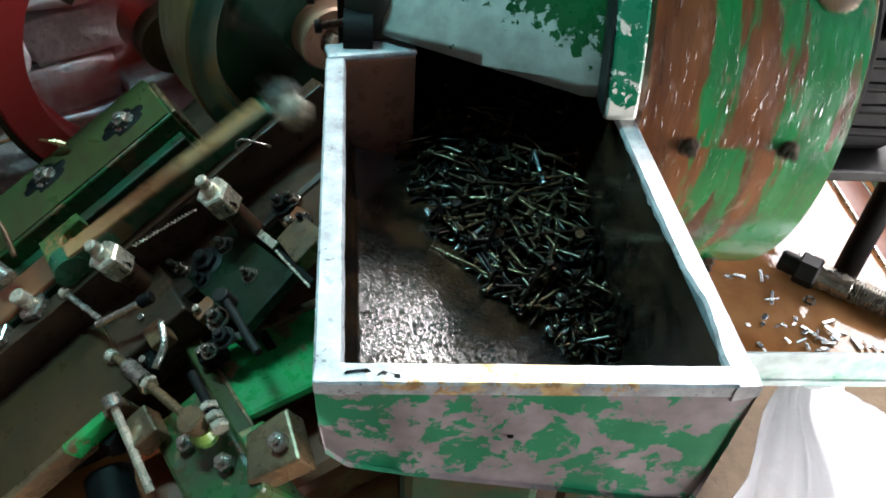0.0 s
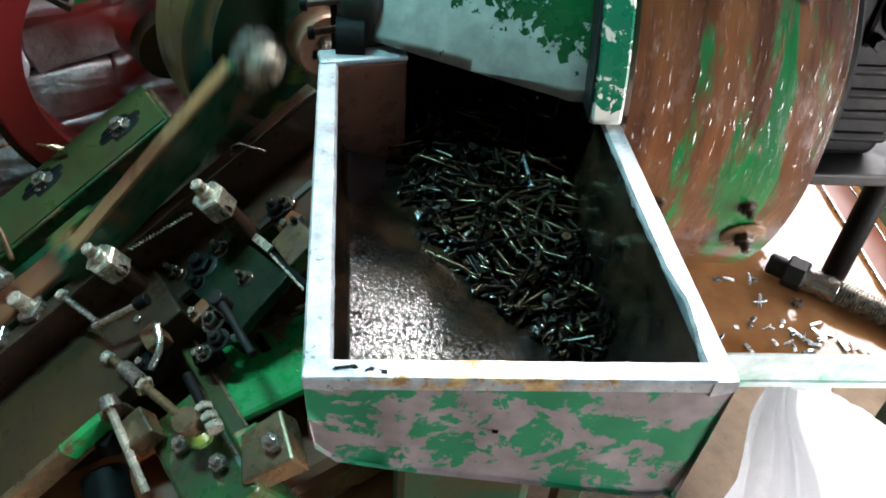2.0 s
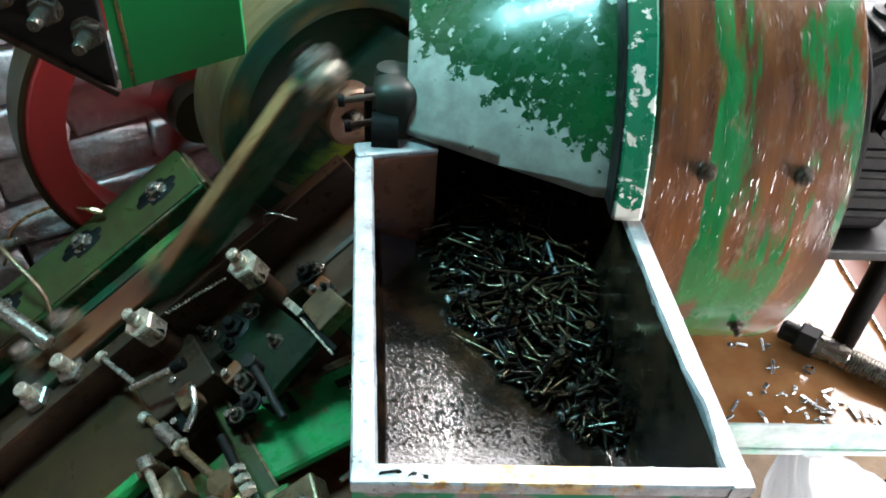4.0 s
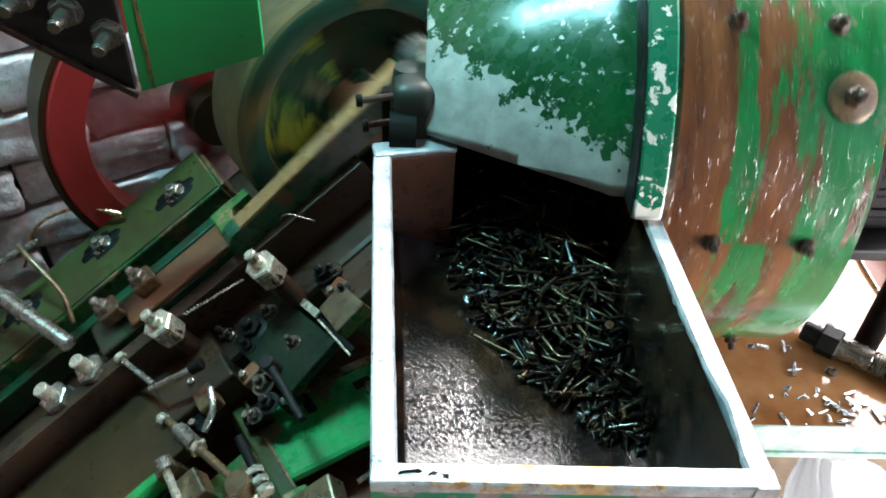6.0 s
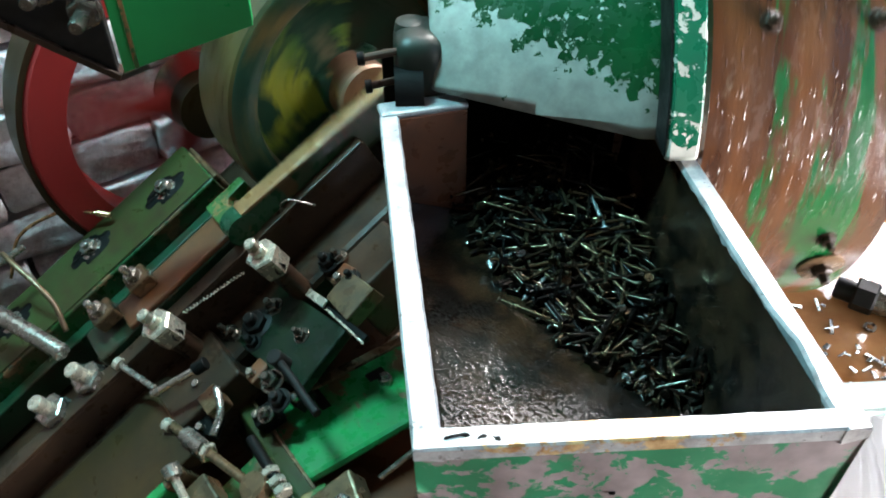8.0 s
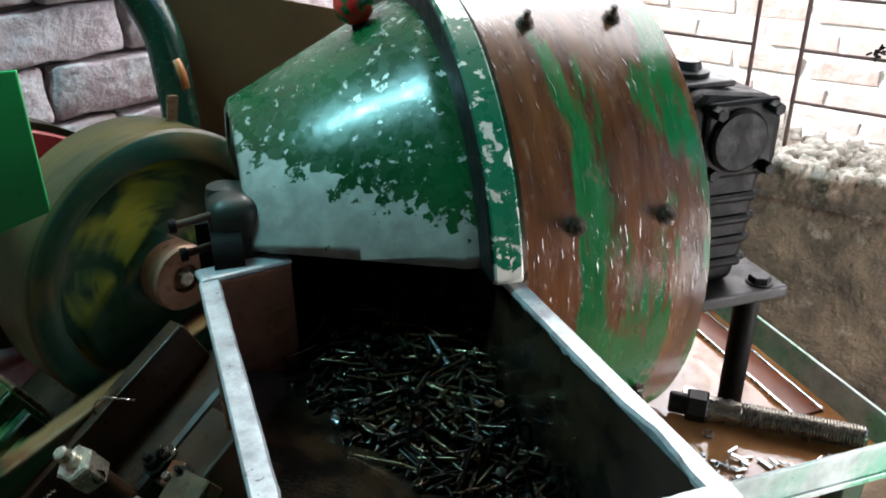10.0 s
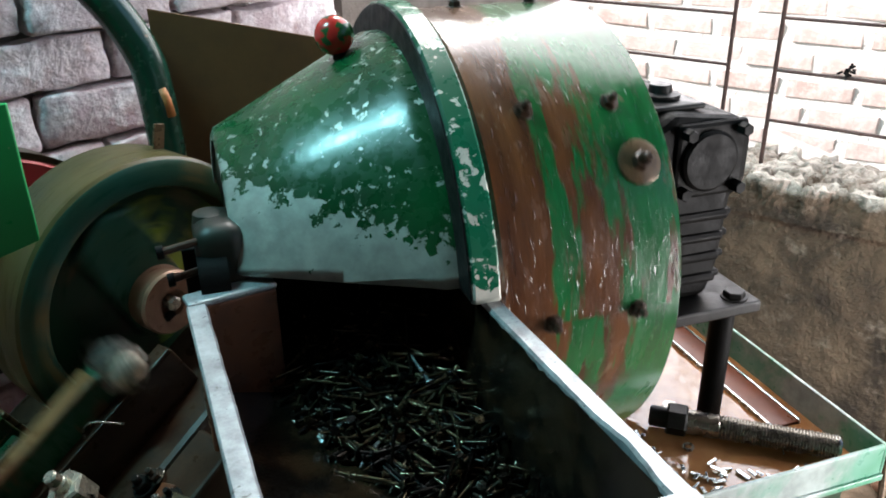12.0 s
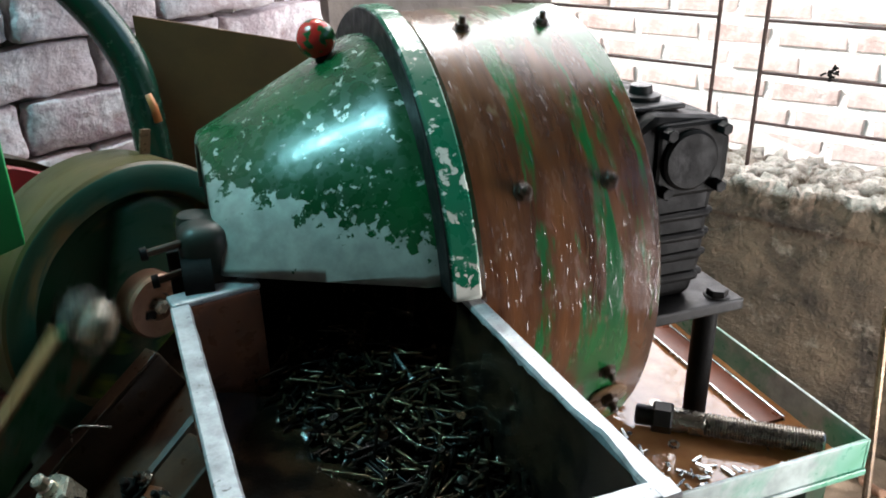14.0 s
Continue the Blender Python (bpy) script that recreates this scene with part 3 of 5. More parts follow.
for piece, some in ((neck_bm, rings[:7]), (sack_bm, rings[6:])):
    some = [[piece.verts.new(p) for p in ring] for ring in some]
    for a, b in zip(some, some[1:]):
        for k in range(96):
            piece.faces.new((a[k], b[k], b[(k + 1) % 96], a[(k + 1) % 96])).smooth = True
    if piece is sack_bm:
        piece.faces.new(some[-1])
    bmesh.ops.recalc_face_normals(piece, faces=piece.faces)
part("gathered_neck", neck_bm, PLASTIC, sack, "gathered folds of the sack's neck")
part("bag", sack_bm, PLASTIC, sack)

# ---- oil pan on the right, with its contents ----
pan = tagged(empty("oil_pan"), "green sheet metal drip pan holding brown oil", "pan")
PX0, PX1, PY0, PY1, PZ0, PZ1 = 0.215, 0.722, 0.658, 1.32, 0.598, 0.652
part("pan_bottom", box(PX0, PX1, PY0, PY1, PZ0, PZ0 + 0.004), DARK, pan)
part("pan_front", box(PX0, PX1, PY0 - 0.005, PY0, PZ0 + 0.001, PZ1, 0.0015), PAN_PAINT, pan)
part("pan_lip", box(PX0, PX1 + 0.004, PY0 - 0.009, PY0 - 0.003, PZ0 - 0.001, PZ0 + 0.009, 0.002), PAN_PAINT, pan)
part("pan_side", box(PX1, PX1 + 0.005, PY0 - 0.005, PY1, PZ0 + 0.001, PZ1, 0.0015), PAN_PAINT, pan)
part("pan_back", box(PX0, PX1, PY1, PY1 + 0.005, PZ0 + 0.001, PZ1, 0.0015), GREEN, pan)
part("pan_left", box(PX0 - 0.005, PX0, PY0, PY1, PZ0 + 0.001, PZ1, 0.0015), GREEN, pan)
for x, y in ((PX0 + 0.03, PY0 + 0.05), (PX1 - 0.03, PY0 + 0.05), (PX0 + 0.03, PY1 - 0.05), (PX1 - 0.03, PY1 - 0.05)):
    part("leg", box(x - 0.018, x + 0.018, y - 0.018, y + 0.018, 0, PZ0, 0.002), DARK_GREEN, pan)
oil_bm = bmesh.new()
bmesh.ops.create_grid(oil_bm, x_segments=40, y_segments=40, size=0.5)
for v in oil_bm.verts:
    v.co = Vector(((PX0 + PX1) / 2 + v.co.x * (PX1 - PX0 - 0.001), (PY0 + PY1) / 2 + v.co.y * (PY1 - PY0 - 0.001), 0.603 + 0.0015 * noise.noise(v.co * 22)))
for f in oil_bm.faces:
    f.smooth = True
part("oil", oil_bm, OIL, pan, "shallow brown cutting oil")
part("ledge", box(0.656, 0.704, 0.78, PY1, 0.600, 0.607, 0.001), SUMP_BROWN, pan, "brown strip lying in the oil")
# thin bright bars stand in for white reflections along the strip's edges
for x in (0.6545, 0.7015):
    part("edge_glint", box(x, x + 0.004, 0.78, PY1, 0.600, 0.6095, 0.001), ZINC, pan, "bright bar standing in for the reflection along the strip's edge")

# long threaded draw bolt
bolt = tagged(empty("draw_bolt", Matrix.Translation((0.496, 0.850, 0.622)) @ Vector((0.195, -0.148, 0.0)).to_track_quat("X", "Z").to_matrix().to_4x4()), "long oily threaded steel bolt with a hexagon collar in the pan", "bolt")
part("tip", lathe([(0, 0.0001), (0, 0.012), (0.003, 0.0150), (0.026, 0.0150), (0.026, 0.0001)], 20), GLOSS_BLACK, bolt)
part("collar", lathe([(0.024, 0.0001), (0.024, 0.020), (0.027, 0.0225), (0.050, 0.0225), (0.053, 0.020), (0.053, 0.0001)], 6, smooth=False), GLOSS_BLACK, bolt)
prof = [(0.048, 0.0172), (0.095, 0.0172)]
x = 0.098
while x < 0.250:
    prof += [(x, 0.0146), (x + 0.0016, 0.0172), (x + 0.0024, 0.0172)]
    x += 0.004
part("thread", lathe([(0.048, 0.0001)] + prof + [(0.252, 0.015), (0.253, 0.0001)], 20), STEEL, bolt)

# nuts, washers and slivers in the oil
ring = part("flat_washer", lathe([(0, 0.007), (0, 0.013), (0.0025, 0.013), (0.0025, 0.007)], 24, m=pose(0, 0, 0, 0, -90, 0), close=True), STEEL, m=pose(0.549, 0.872, 0.606, 12, 8, 0))
tagged(ring, "wet steel washer lying in the oil", "washer", "washers in the pan")
copy_thing(ring, pose(0.520, 0.786, 0.605, 6, -5, 0) @ Matrix.Diagonal((0.62, 0.62, 1, 1)))
rnd = random.Random(5)
sliver = part("metal_sliver", box(-0.014, 0.014, -0.0025, 0.0025, -0.001, 0.001, 0.0006), ZINC, m=pose(0.47, 0.79, 0.606, 0, 0, 70))
tagged(sliver, "bright wet metal sliver in the oil, some standing in for reflections", "sliver", "slivers in the pan")
# more slivers than lie there: the rest imitate white reflections on the oil
for i in range(80):
    x, y = rnd.gauss(0.51, 0.08), PY0 + 0.008 + abs(rnd.gauss(0, 0.035))
    if i < 9:
        x, y = rnd.uniform(0.42, 0.48), rnd.uniform(0.72, 0.86)
    o = copy_thing(sliver, pose(min(x, 0.70), min(y, 0.83), 0.6055 + rnd.uniform(0, 0.003), rnd.uniform(-8, 8), rnd.uniform(-8, 8), rnd.uniform(0, 180)))
    o.scale = (rnd.uniform(0.2, 0.8), rnd.uniform(0.4, 1.4), 1)

# ---- gearbox on its post bracket ----
gear = tagged(empty("gearbox", pose(0.512, 0.955, 0.80)), "black oily cast gearbox with ribbed sides behind the drum", "gearbox")
part("housing", prism([(-0.06, 0.0), (0.058, 0.0), (0.072, 0.05), (0.078, 0.145), (0.098, 0.160), (0.098, 0.222), (0.080, 0.250), (-0.02, 0.262), (-0.06, 0.235)], -0.13, 0.10, 0.010, m=pose(0, 0, 0, 90, 0, 0)), BLACK, gear)
part("cover", lathe([(0, 0.0001), (0, 0.040), (0.012, 0.040), (0.015, 0.036), (0.015, 0.0001)], 32, m=pose(0.030, -0.098, 0.200, 0, 0, -90)), BLACK, gear, "round bolted end cover")
part("cover_plate", box(-0.018, 0.086, -0.106, -0.095, 0.150, 0.250, 0.006), BLACK, gear)
part("top_plate", box(-0.035, 0.040, -0.075, 0.02, 0.258, 0.266, 0.003), GLOSS_BLACK, gear)
for i in range(4):
    z = 0.024 + i * 0.030
    part("rib", roughen(box(-0.045, 0.066 + 0.003 * i, -0.105, -0.09, z, z + 0.015, 0.006), 0.003, 25), BLACK, gear)
    part("side_rib", box(0.055, 0.080 + 0.002 * i, -0.095, 0.12, z, z + 0.010, 0.004), BLACK, gear)
for x, z in ((-0.006, 0.238), (0.074, 0.238), (-0.006, 0.162), (0.074, 0.162)):
    hex_bolt("bolt", Matrix.Translation((x, -0.106, z)) @ pose(0, 0, 0, 90, 0, 0), 0.015, 0.014, BLACK, "", 0, 0.0, gear)
part("filler_cap", lathe([(0, 0.0001), (0, 0.026), (0.008, 0.026), (0.010, 0.016), (0.02, 0.014), (0.02, 0.0001)], 20, m=pose(0.0, -0.03, 0.264, 0, -90, 0)), GLOSS_BLACK, gear)
part("flange", lathe([(-0.17, 0.05), (-0.06, 0.062), (-0.06, 0.11), (-0.045, 0.11), (-0.045, 0.0001)], 32, m=pose(0, 0.0, 0.11)), BLACK, gear)
bracket = tagged(empty("gearbox_bracket"), "black steel plate bracket carried on round posts in the pan", "bracket")
part("plate", box(0.45, 0.632, 0.815, 1.12, 0.783, 0.800, 0.003), GLOSS_BLACK, bracket)
for x, y in ((0.592, 0.842), (0.592, 1.09), (0.50, 1.09)):
    part("post", rod((x, y, 0.596), (x, y, 0.785), 0.0165, 20), BLACK, bracket)
hex_bolt("nut", pose(0.603, 0.838, 0.800), 0.026, 0.010, GLOSS_BLACK, "", 0.0, 0.018, bracket)

# ---- cone hopper and drum ----
hopper = tagged(empty("cone_hopper", DRUM), "chipped green cast cone hopper worn to bare metal below", "hopper")
CUT = 0.052


def cut_below(bm, z):
    geom = list(bm.verts) + list(bm.edges) + list(bm.faces)
    r = bmesh.ops.bisect_plane(bm, geom=geom, plane_co=(0, 0, z), plane_no=(0, 0, 1), clear_inner=True)
    es = [e for e in r["geom_cut"] if isinstance(e, bmesh.types.BMEdge)]
    bmesh.ops.holes_fill(bm, edges=es, sides=0)
    return bm


cone = lathe([(-0.236, 0.150), (-0.233, 0.1555), (-0.14, 0.2035), (-0.0635, 0.2425), (-0.055, 0.248), (-0.038, 0.250), (-0.038, 0.238), (-0.14, 0.192), (-0.236, 0.142)], 96, close=True)
part("cone_shell", cut_below(cone, CUT), CONE_PAINT, hopper)
part("end_plate", cut_below(lathe([(-0.232, 0.0001), (-0.232, 0.149), (-0.226, 0.149), (-0.226, 0.0001)], 64), CUT + 0.003), DARK_GREEN, hopper, "dark green end plate")
fl = lathe([(-0.040, 0.235), (-0.040, 0.277), (-0.037, 0.2805), (-0.014, 0.2805), (-0.011, 0.277), (-0.011, 0.235)], 96, close=True)
part("flange", cut_below(fl, CUT - 0.002), FLANGE_PAINT, hopper, "chipped green flange with white undercoat")
part("flange_face", cut_below(lathe([(-0.0415, 0.246), (-0.0415, 0.2770), (-0.0402, 0.2785), (-0.0402, 0.246)], 96, close=True), CUT), GLOSS_BLACK, hopper, "oil-black inner face of the flange")
part("knob_stem", rod((-0.092, -0.004, 0.222), (-0.094, 0.001, 0.240), 0.008, 10), BLACK, hopper)
kb = bmesh.new()
bmesh.ops.create_uvsphere(kb, u_segments=24, v_segments=16, radius=0.0215)
for f in kb.faces:
    f.smooth = True
part("ball_knob", kb, KNOB, hopper, "red ball knob smeared with green", m=pose(-0.0965, 0.003, 0.249))

drum = tagged(empty("drum", DRUM), "oily tumbling drum, green paint rubbed through to brown", "drum")
part("shell", lathe([(-0.008, 0.20), (-0.008, 0.266), (-0.004, 0.2705), (0.03, 0.271), (0.16, 0.271), (0.1865, 0.2705), (0.190, 0.266), (0.190, 0.12)], 128, uv=True), DRUM_SKIN, drum)
part("end_disc", lathe([(0.186, 0.0001), (0.186, 0.264)], 48), DARK, drum)
part("back_plate", lathe([(0.191, 0.0001), (0.191, 0.188), (0.240, 0.188), (0.245, 0.183), (0.245, 0.0001)], 64), BLACK, drum, "black back plate")
part("inner_wall", lathe([(-0.007, 0.205), (0.0, 0.262), (0.184, 0.262)], 64), DARK, drum)
for i in range(8):
    ang = i * 45.0
    for k, s in enumerate((0.045, 0.138)):
        m = pose(0, 0, 0, -ang, 0, 0) @ pose(s, -0.270, 0, 90, 0, 0)
        hex_bolt("bolt", m @ pose(0, 0, 0, 0, 0, 17 * i + 40 * k), 0.0130, 0.008, DARK, "", 0.008, 0.010, drum)
for ang in (-145.0, 31.0):
    m = pose(0, 0, 0, -ang, 0, 0) @ pose(0.151, -0.272, 0, 90, 0, 0)
    nut = hex_bolt("clamp_nut", m, 0.017, 0.010, DARK, "", 0.010, 0.0, drum)
    part("washer", lathe([(-0.001, 0.023), (0.0012, 0.023), (0.002, 0.0215), (0.002, 0.0001)], 24, m=pose(0, 0, 0, 0, -90, 0)), TAN, nut, "pale tan washer")

# ---- cast tray ----
tray = tagged(empty("tray"), "chipped green cast iron tray with a bright worn rim", "tray")
NL, NR, BR, BL = Vector((-0.080, 0.358)), Vector((0.196, 0.358)), Vector((0.168, 0.775)), Vector((-0.101, 0.742))


def tray_section(f, outer):
    """The tray's cross-section at f (0 front, 1 back): points from the left rim down and up to the right rim."""
    l, r = NL.lerp(BL, f), NR.lerp(BR, f)
    if outer:
        d = 0.035 * min(1.0, max(0.0, (f - 0.1) / 0.4))
        return [Vector((l.x, l.y, 0.966)), Vector((l.x + 0.001, l.y, 0.93)), Vector((l.x + 0.004, l.y, 0.895)), Vector((l.x + 0.018, l.y, 0.879 - d)), Vector((l.x + 0.06, l.y, 0.868 - d)), Vector((r.x - 0.03, r.y, 0.833 - d)), Vector((r.x - 0.016, r.y, 0.836 - d)), Vector((r.x - 0.008, r.y, 0.83)), Vector((r.x, r.y, 0.966))]
    li, ri = l.x + 0.0175, r.x - 0.0165
    back = 0.012 * (1 - f)
    return [Vector((li, l.y, 0.966)), Vector((li + 0.001, l.y, 0.92)), Vector((li + 0.0015, l.y, 0.882 + back)), Vector((li + 0.005, l.y, 0.871 + back)), Vector((li + 0.010, l.y, 0.8685 + back)), Vector((li + 0.065, l.y, 0.856 + back)), Vector((ri - 0.036, r.y, 0.8238 + back)), Vector((ri - 0.028, r.y, 0.822 + back)), Vector((ri - 0.016, r.y, 0.828 + back)), Vector((ri - 0.010, r.y, 0.85)), Vector((ri, r.y, 0.966))]


def loft(sections, smooth=True):
    bm = bmesh.new()
    rows = [[bm.verts.new(p) for p in s] for s in sections]
    for a, b in zip(rows, rows[1:]):
        for i in range(len(a) - 1):
            bm.faces.new((a[i], a[i + 1], b[i + 1], b[i])).smooth = smooth
    bmesh.ops.recalc_face_normals(bm, faces=bm.faces)
    return bm


outer_bm = loft([tray_section(f, True) for f in (0, 0.03, 0.15, 0.3, 0.5, 0.75, 1)])
front = bmesh.new()
sec = [p for p in tray_section(0, True)]
steps = 28
top = [Vector((NL.x + (NR.x - NL.x) * i / steps, NL.y, 0.966)) for i in range(steps + 1)]


def bottom_at(x):
    pts = sorted((p.x, p.z) for p in sec)
    return float(np.interp(x, [p[0] for p in pts], [p[1] if p[1] < 0.96 else 0.9 for p in pts]))


rows = []
for j in range(9):
    row = []
    for p in top:
        z = p.z + (bottom_at(p.x) - p.z) * j / 8
        row.append(front.verts.new(Vector((p.x, p.y + 0.0015 * noise.noise(Vector((p.x * 30, z * 30, 1))) + 0.004 * (j / 8), z))))
    rows.append(row)
for a, b in zip(rows, rows[1:]):
    for i in range(steps):
        front.faces.new((a[i], a[i + 1], b[i + 1], b[i])).smooth = True
me = bpy.data.meshes.new("tmp")
front.to_mesh(me)
front.free()
outer_bm.from_mesh(me)
bmesh.ops.remove_doubles(outer_bm, verts=outer_bm.verts, dist=0.004)
bmesh.ops.recalc_face_normals(outer_bm, faces=outer_bm.faces)
part("outside", outer_bm, TRAY_OUT, tray)
inner = loft([tray_section(0.035 + 0.965 * i / 12, False) for i in range(13)])
fr = tray_section(0.035, False)
inner.faces.new([inner.verts.new(p) for p in fr])
part("inside", inner, TRAY_FLOOR, tray, "dark oil-wet pitted inside")


def rim_bar(p, q, width, name, mat, notch=None):
    """One worn rim of the tray, p to q on its outer edge, with dents."""
    p, q = Vector((p.x, p.y)), Vector((q.x, q.y))
    d = (q - p).normalized()
    n = Vector((-d.y, d.x))
    bm = bmesh.new()
    count = 60
    rows = []
    for i in range(count + 1):
        f = i / count
        c = p.lerp(q, f)
        w = width * (1 + 0.035 * noise.noise(Vector((f * 14, width * 50, 0))) + 0.03 * noise.noise(Vector((f * 50, 3, 0))))
        if notch:
            w *= 1 - 0.38 * max(0.0, 1 - abs(f - notch) / 0.09) * (0.75 + 0.5 * noise.noise(Vector((f * 90, 1, 4))))
        dent = 0.0005 * noise.noise(Vector((f * 22, 7, width * 40)))
        ring = []
        for off, z in ((-0.0006, 0.960), (-0.0006, 0.9690), (0.0010, 0.9705 + dent), (w - 0.002, 0.9705 + dent), (w, 0.9675), (w, 0.956)):
            v = c + n * off
            ring.append(bm.verts.new((v.x, v.y, z)))
        rows.append(ring)
    for a, b in zip(rows, rows[1:]):
        for i in range(5):
            bm.faces.new((a[i], a[i + 1], b[i + 1], b[i])).smooth = True
    bm.faces.new(rows[0])
    bm.faces.new(rows[-1])
    bmesh.ops.recalc_face_normals(bm, faces=bm.faces)
    for e in bm.edges:
        if len(e.link_faces) == 2 and e.calc_face_angle(0) > 0.5:
            e.smooth = False
    return part(name, bm, mat, tray)


rim_bar(NL + Vector((0.0, 0.0)), NR, 0.017, "front_rim", FRONT_RIM)
rim_bar(BL, NL, 0.0180, "left_rim", RIM_METAL)
rim_bar(NR, BR, 0.0165, "right_rim", RIM_METAL, 0.17)
chip = box(-0.015, 0.015, -0.0011, 0.0011, 0, 0.0007)
roughen(chip, 0.0042, 120, 9)
part("chip", chip, BLACK, tray, "black chipped spot on the rim", m=pose(-0.044, 0.3655, 0.9702, 0, 0, -8))
# low return wall at the far left corner
part("back_wall", box(-0.097, -0.014, 0.742, 0.752, 0.80, 0.966, 0.002, m=None), TRAY_WALL, tray, "rusty brown return wall", m=Matrix.Translation((-0.097, 0.742, 0)) @ Matrix.Rotation(radians(12), 4, "Z") @ Matrix.Translation((0.097, -0.742, 0)))
part("back_rim", box(-0.100, -0.013, 0.740, 0.766, 0.966, 0.973, 0.003), RIM_METAL, tray, m=Matrix.Translation((-0.097, 0.742, 0)) @ Matrix.Rotation(radians(12), 4, "Z") @ Matrix.Translation((0.097, -0.742, 0)))
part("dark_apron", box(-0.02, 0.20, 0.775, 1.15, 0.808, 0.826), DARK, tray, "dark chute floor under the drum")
# black boxes added to close the gap with the shade under the cone
part("shade_back", box(-0.10, 0.168, 0.872, 0.886, 0.80, 0.972, 0.002), BLACK, tray, "added black panel standing in for the shade under the cone")
part("shade_side", box(-0.030, -0.016, 0.768, 0.871, 0.80, 0.966, 0.002), BLACK, tray, "added black side panel standing in for the shade under the cone")
part("nick", roughen(box(-0.0022, 0.0022, -0.0008, 0.0008, -0.0012, 0.0012, 0.0005), 0.0005, 300), BLACK, tray, m=pose(0.045, 0.359, 0.914))

# stand below the tray
stand = tagged(empty("tray_stand"), "dark green cast stand under the tray", "stand")
part("column", box(-0.02, 0.14, 0.55, 0.80, 0.0, 0.815, 0.012), DARK_GREEN, stand)
part("cheek", prism([(0.0, 0.0), (0.16, 0.0), (0.16, 0.05), (0.0, 0.05)], 0.0, 0.02, 0.003), DARK_GREEN, stand, m=pose(0.0, 0.72, 0.80))

# ---- screws ----
def screw_mesh():
    prof = [(0, 0.0001), (0.0, 0.0012), (0.0002, 0.0034), (0.0009, 0.0036), (0.003, 0.0017)]
    prof += [(0.012, 0.00155)]
    x = 0.013
    while x < 0.035:
        prof += [(x, 0.00152), (x + 0.0011, 0.00165)]
        x += 0.0022
    prof += [(0.0362, 0.0013), (0.040, 0.0001)]
    bm = lathe(prof, 12)
    for i in range(2):
        box(-0.0002, 0.0004, -0.0019, 0.0019, -0.0004, 0.0004, 0, bm, pose(0, 0, 0, 45 + 90 * i, 0, 0))
    bm.transform(Matrix.Diagonal((1.32, 1.25, 1.25, 1)))
    return bm


# the screws are 53 mm long
first = part("screw", screw_mesh(), SCREW)
tagged(first, "black oily countersunk screw in the heap on the tray", "screw", "screws in the tray")
bright = part("screw", screw_mesh(), ZINC)
tagged(bright, "bright wet countersunk screw in the heap on the tray", "screw", "screws in the tray")


def heap_edge(y):
    """The heap's left border at depth y."""
    return float(np.interp(y, [0.495, 0.53, 0.56, 0.60, 0.67, 0.76, 1.05], [0.165, 0.105, 0.065, 0.030, 0.002, -0.02, -0.02]))


def tray_floor_z(x, y):
    f = min(1.0, max(0.0, (y - 0.36) / 0.4))
    return float(np.interp(x, [-0.03, 0.14], [0.858, 0.824])) + 0.012 * (1 - f)


def heap_top(x, y):
    e = x - heap_edge(y)
    r = 0.158 - 0.02 * (y - 0.36) / 0.4 - x
    h = min(0.55 * max(0.0, e), 0.022 + 0.20 * max(0.0, y - 0.52)) + 0.008 * noise.noise(Vector((x * 20, y * 20, 0)))
    return tray_floor_z(x, y) + max(0.0, h) + 0.002 + 0.03 * max(0, y - 0.7)


rnd = random.Random(11)


def screw_pose(layer):
    y = rnd.uniform(0.50, 0.785) if rnd.random() < 0.95 else rnd.uniform(0.785, 0.86)
    x0, x1 = heap_edge(y), 0.150 - 0.02 * (y - 0.36) / 0.4
    x = rnd.uniform(x0, max(x1, x0 + 0.005))
    z = heap_top(x, y) if layer else rnd.uniform(tray_floor_z(x, y) + 0.002, max(tray_floor_z(x, y) + 0.003, heap_top(x, y) - 0.009))
    heading = rnd.uniform(0, 360)
    tilt = rnd.gauss(0, 6) if rnd.random() < 0.95 else rnd.uniform(35, 80)
    c = Matrix.Translation((x, y, z + 0.007 * rnd.random() * layer)) @ Matrix.Rotation(radians(heading), 4, "Z") @ Matrix.Rotation(radians(tilt), 4, "Y") @ Matrix.Rotation(rnd.uniform(0, 6), 4, "X") @ Matrix.Translation((-0.025, 0, 0))
    a, b = c @ Vector((0, 0, 0)), c @ Vector((0.05, 0, 0))
    lift = max(0.0, *(tray_floor_z(p.x, p.y) + 0.003 - p.z for p in (a, b)))
    over = max(0.0, *(p.x - (0.164 - 0.02 * (p.y - 0.36) / 0.4) for p in (a, b)))
    return Matrix.Translation((-over, 0, lift)) @ c


first.matrix_basis = screw_pose(1)
bright.matrix_basis = screw_pose(1)
for i in range(270):
    copy_thing(bright if i % 70 == 5 else first, screw_pose(1))
# a neat row along the heap's border
for i in range(12):
    f = i / 11
    x, y = 0.022 + 0.125 * f, 0.590 - 0.085 * f
    copy_thing(first, Matrix.Translation((x, y, tray_floor_z(x, y) + 0.004)) @ Matrix.Rotation(radians(-38 + rnd.uniform(-9, 9)), 4, "Z") @ Matrix.Translation((-0.025, 0, 0)))
src = screw_mesh()
src_me = bpy.data.meshes.new("screw_under")
src.to_mesh(src_me)
src.free()
verts, faces = [], []
base_v = [v.co.copy() for v in src_me.vertices]
base_f = [tuple(p.vertices) for p in src_me.polygons]
for i in range(300):
    m = screw_pose(0)
    o = len(verts)
    verts += [m @ v for v in base_v]
    faces += [tuple(o + k for k in f) for f in base_f]
heap_me = bpy.data.meshes.new("screw_heap")
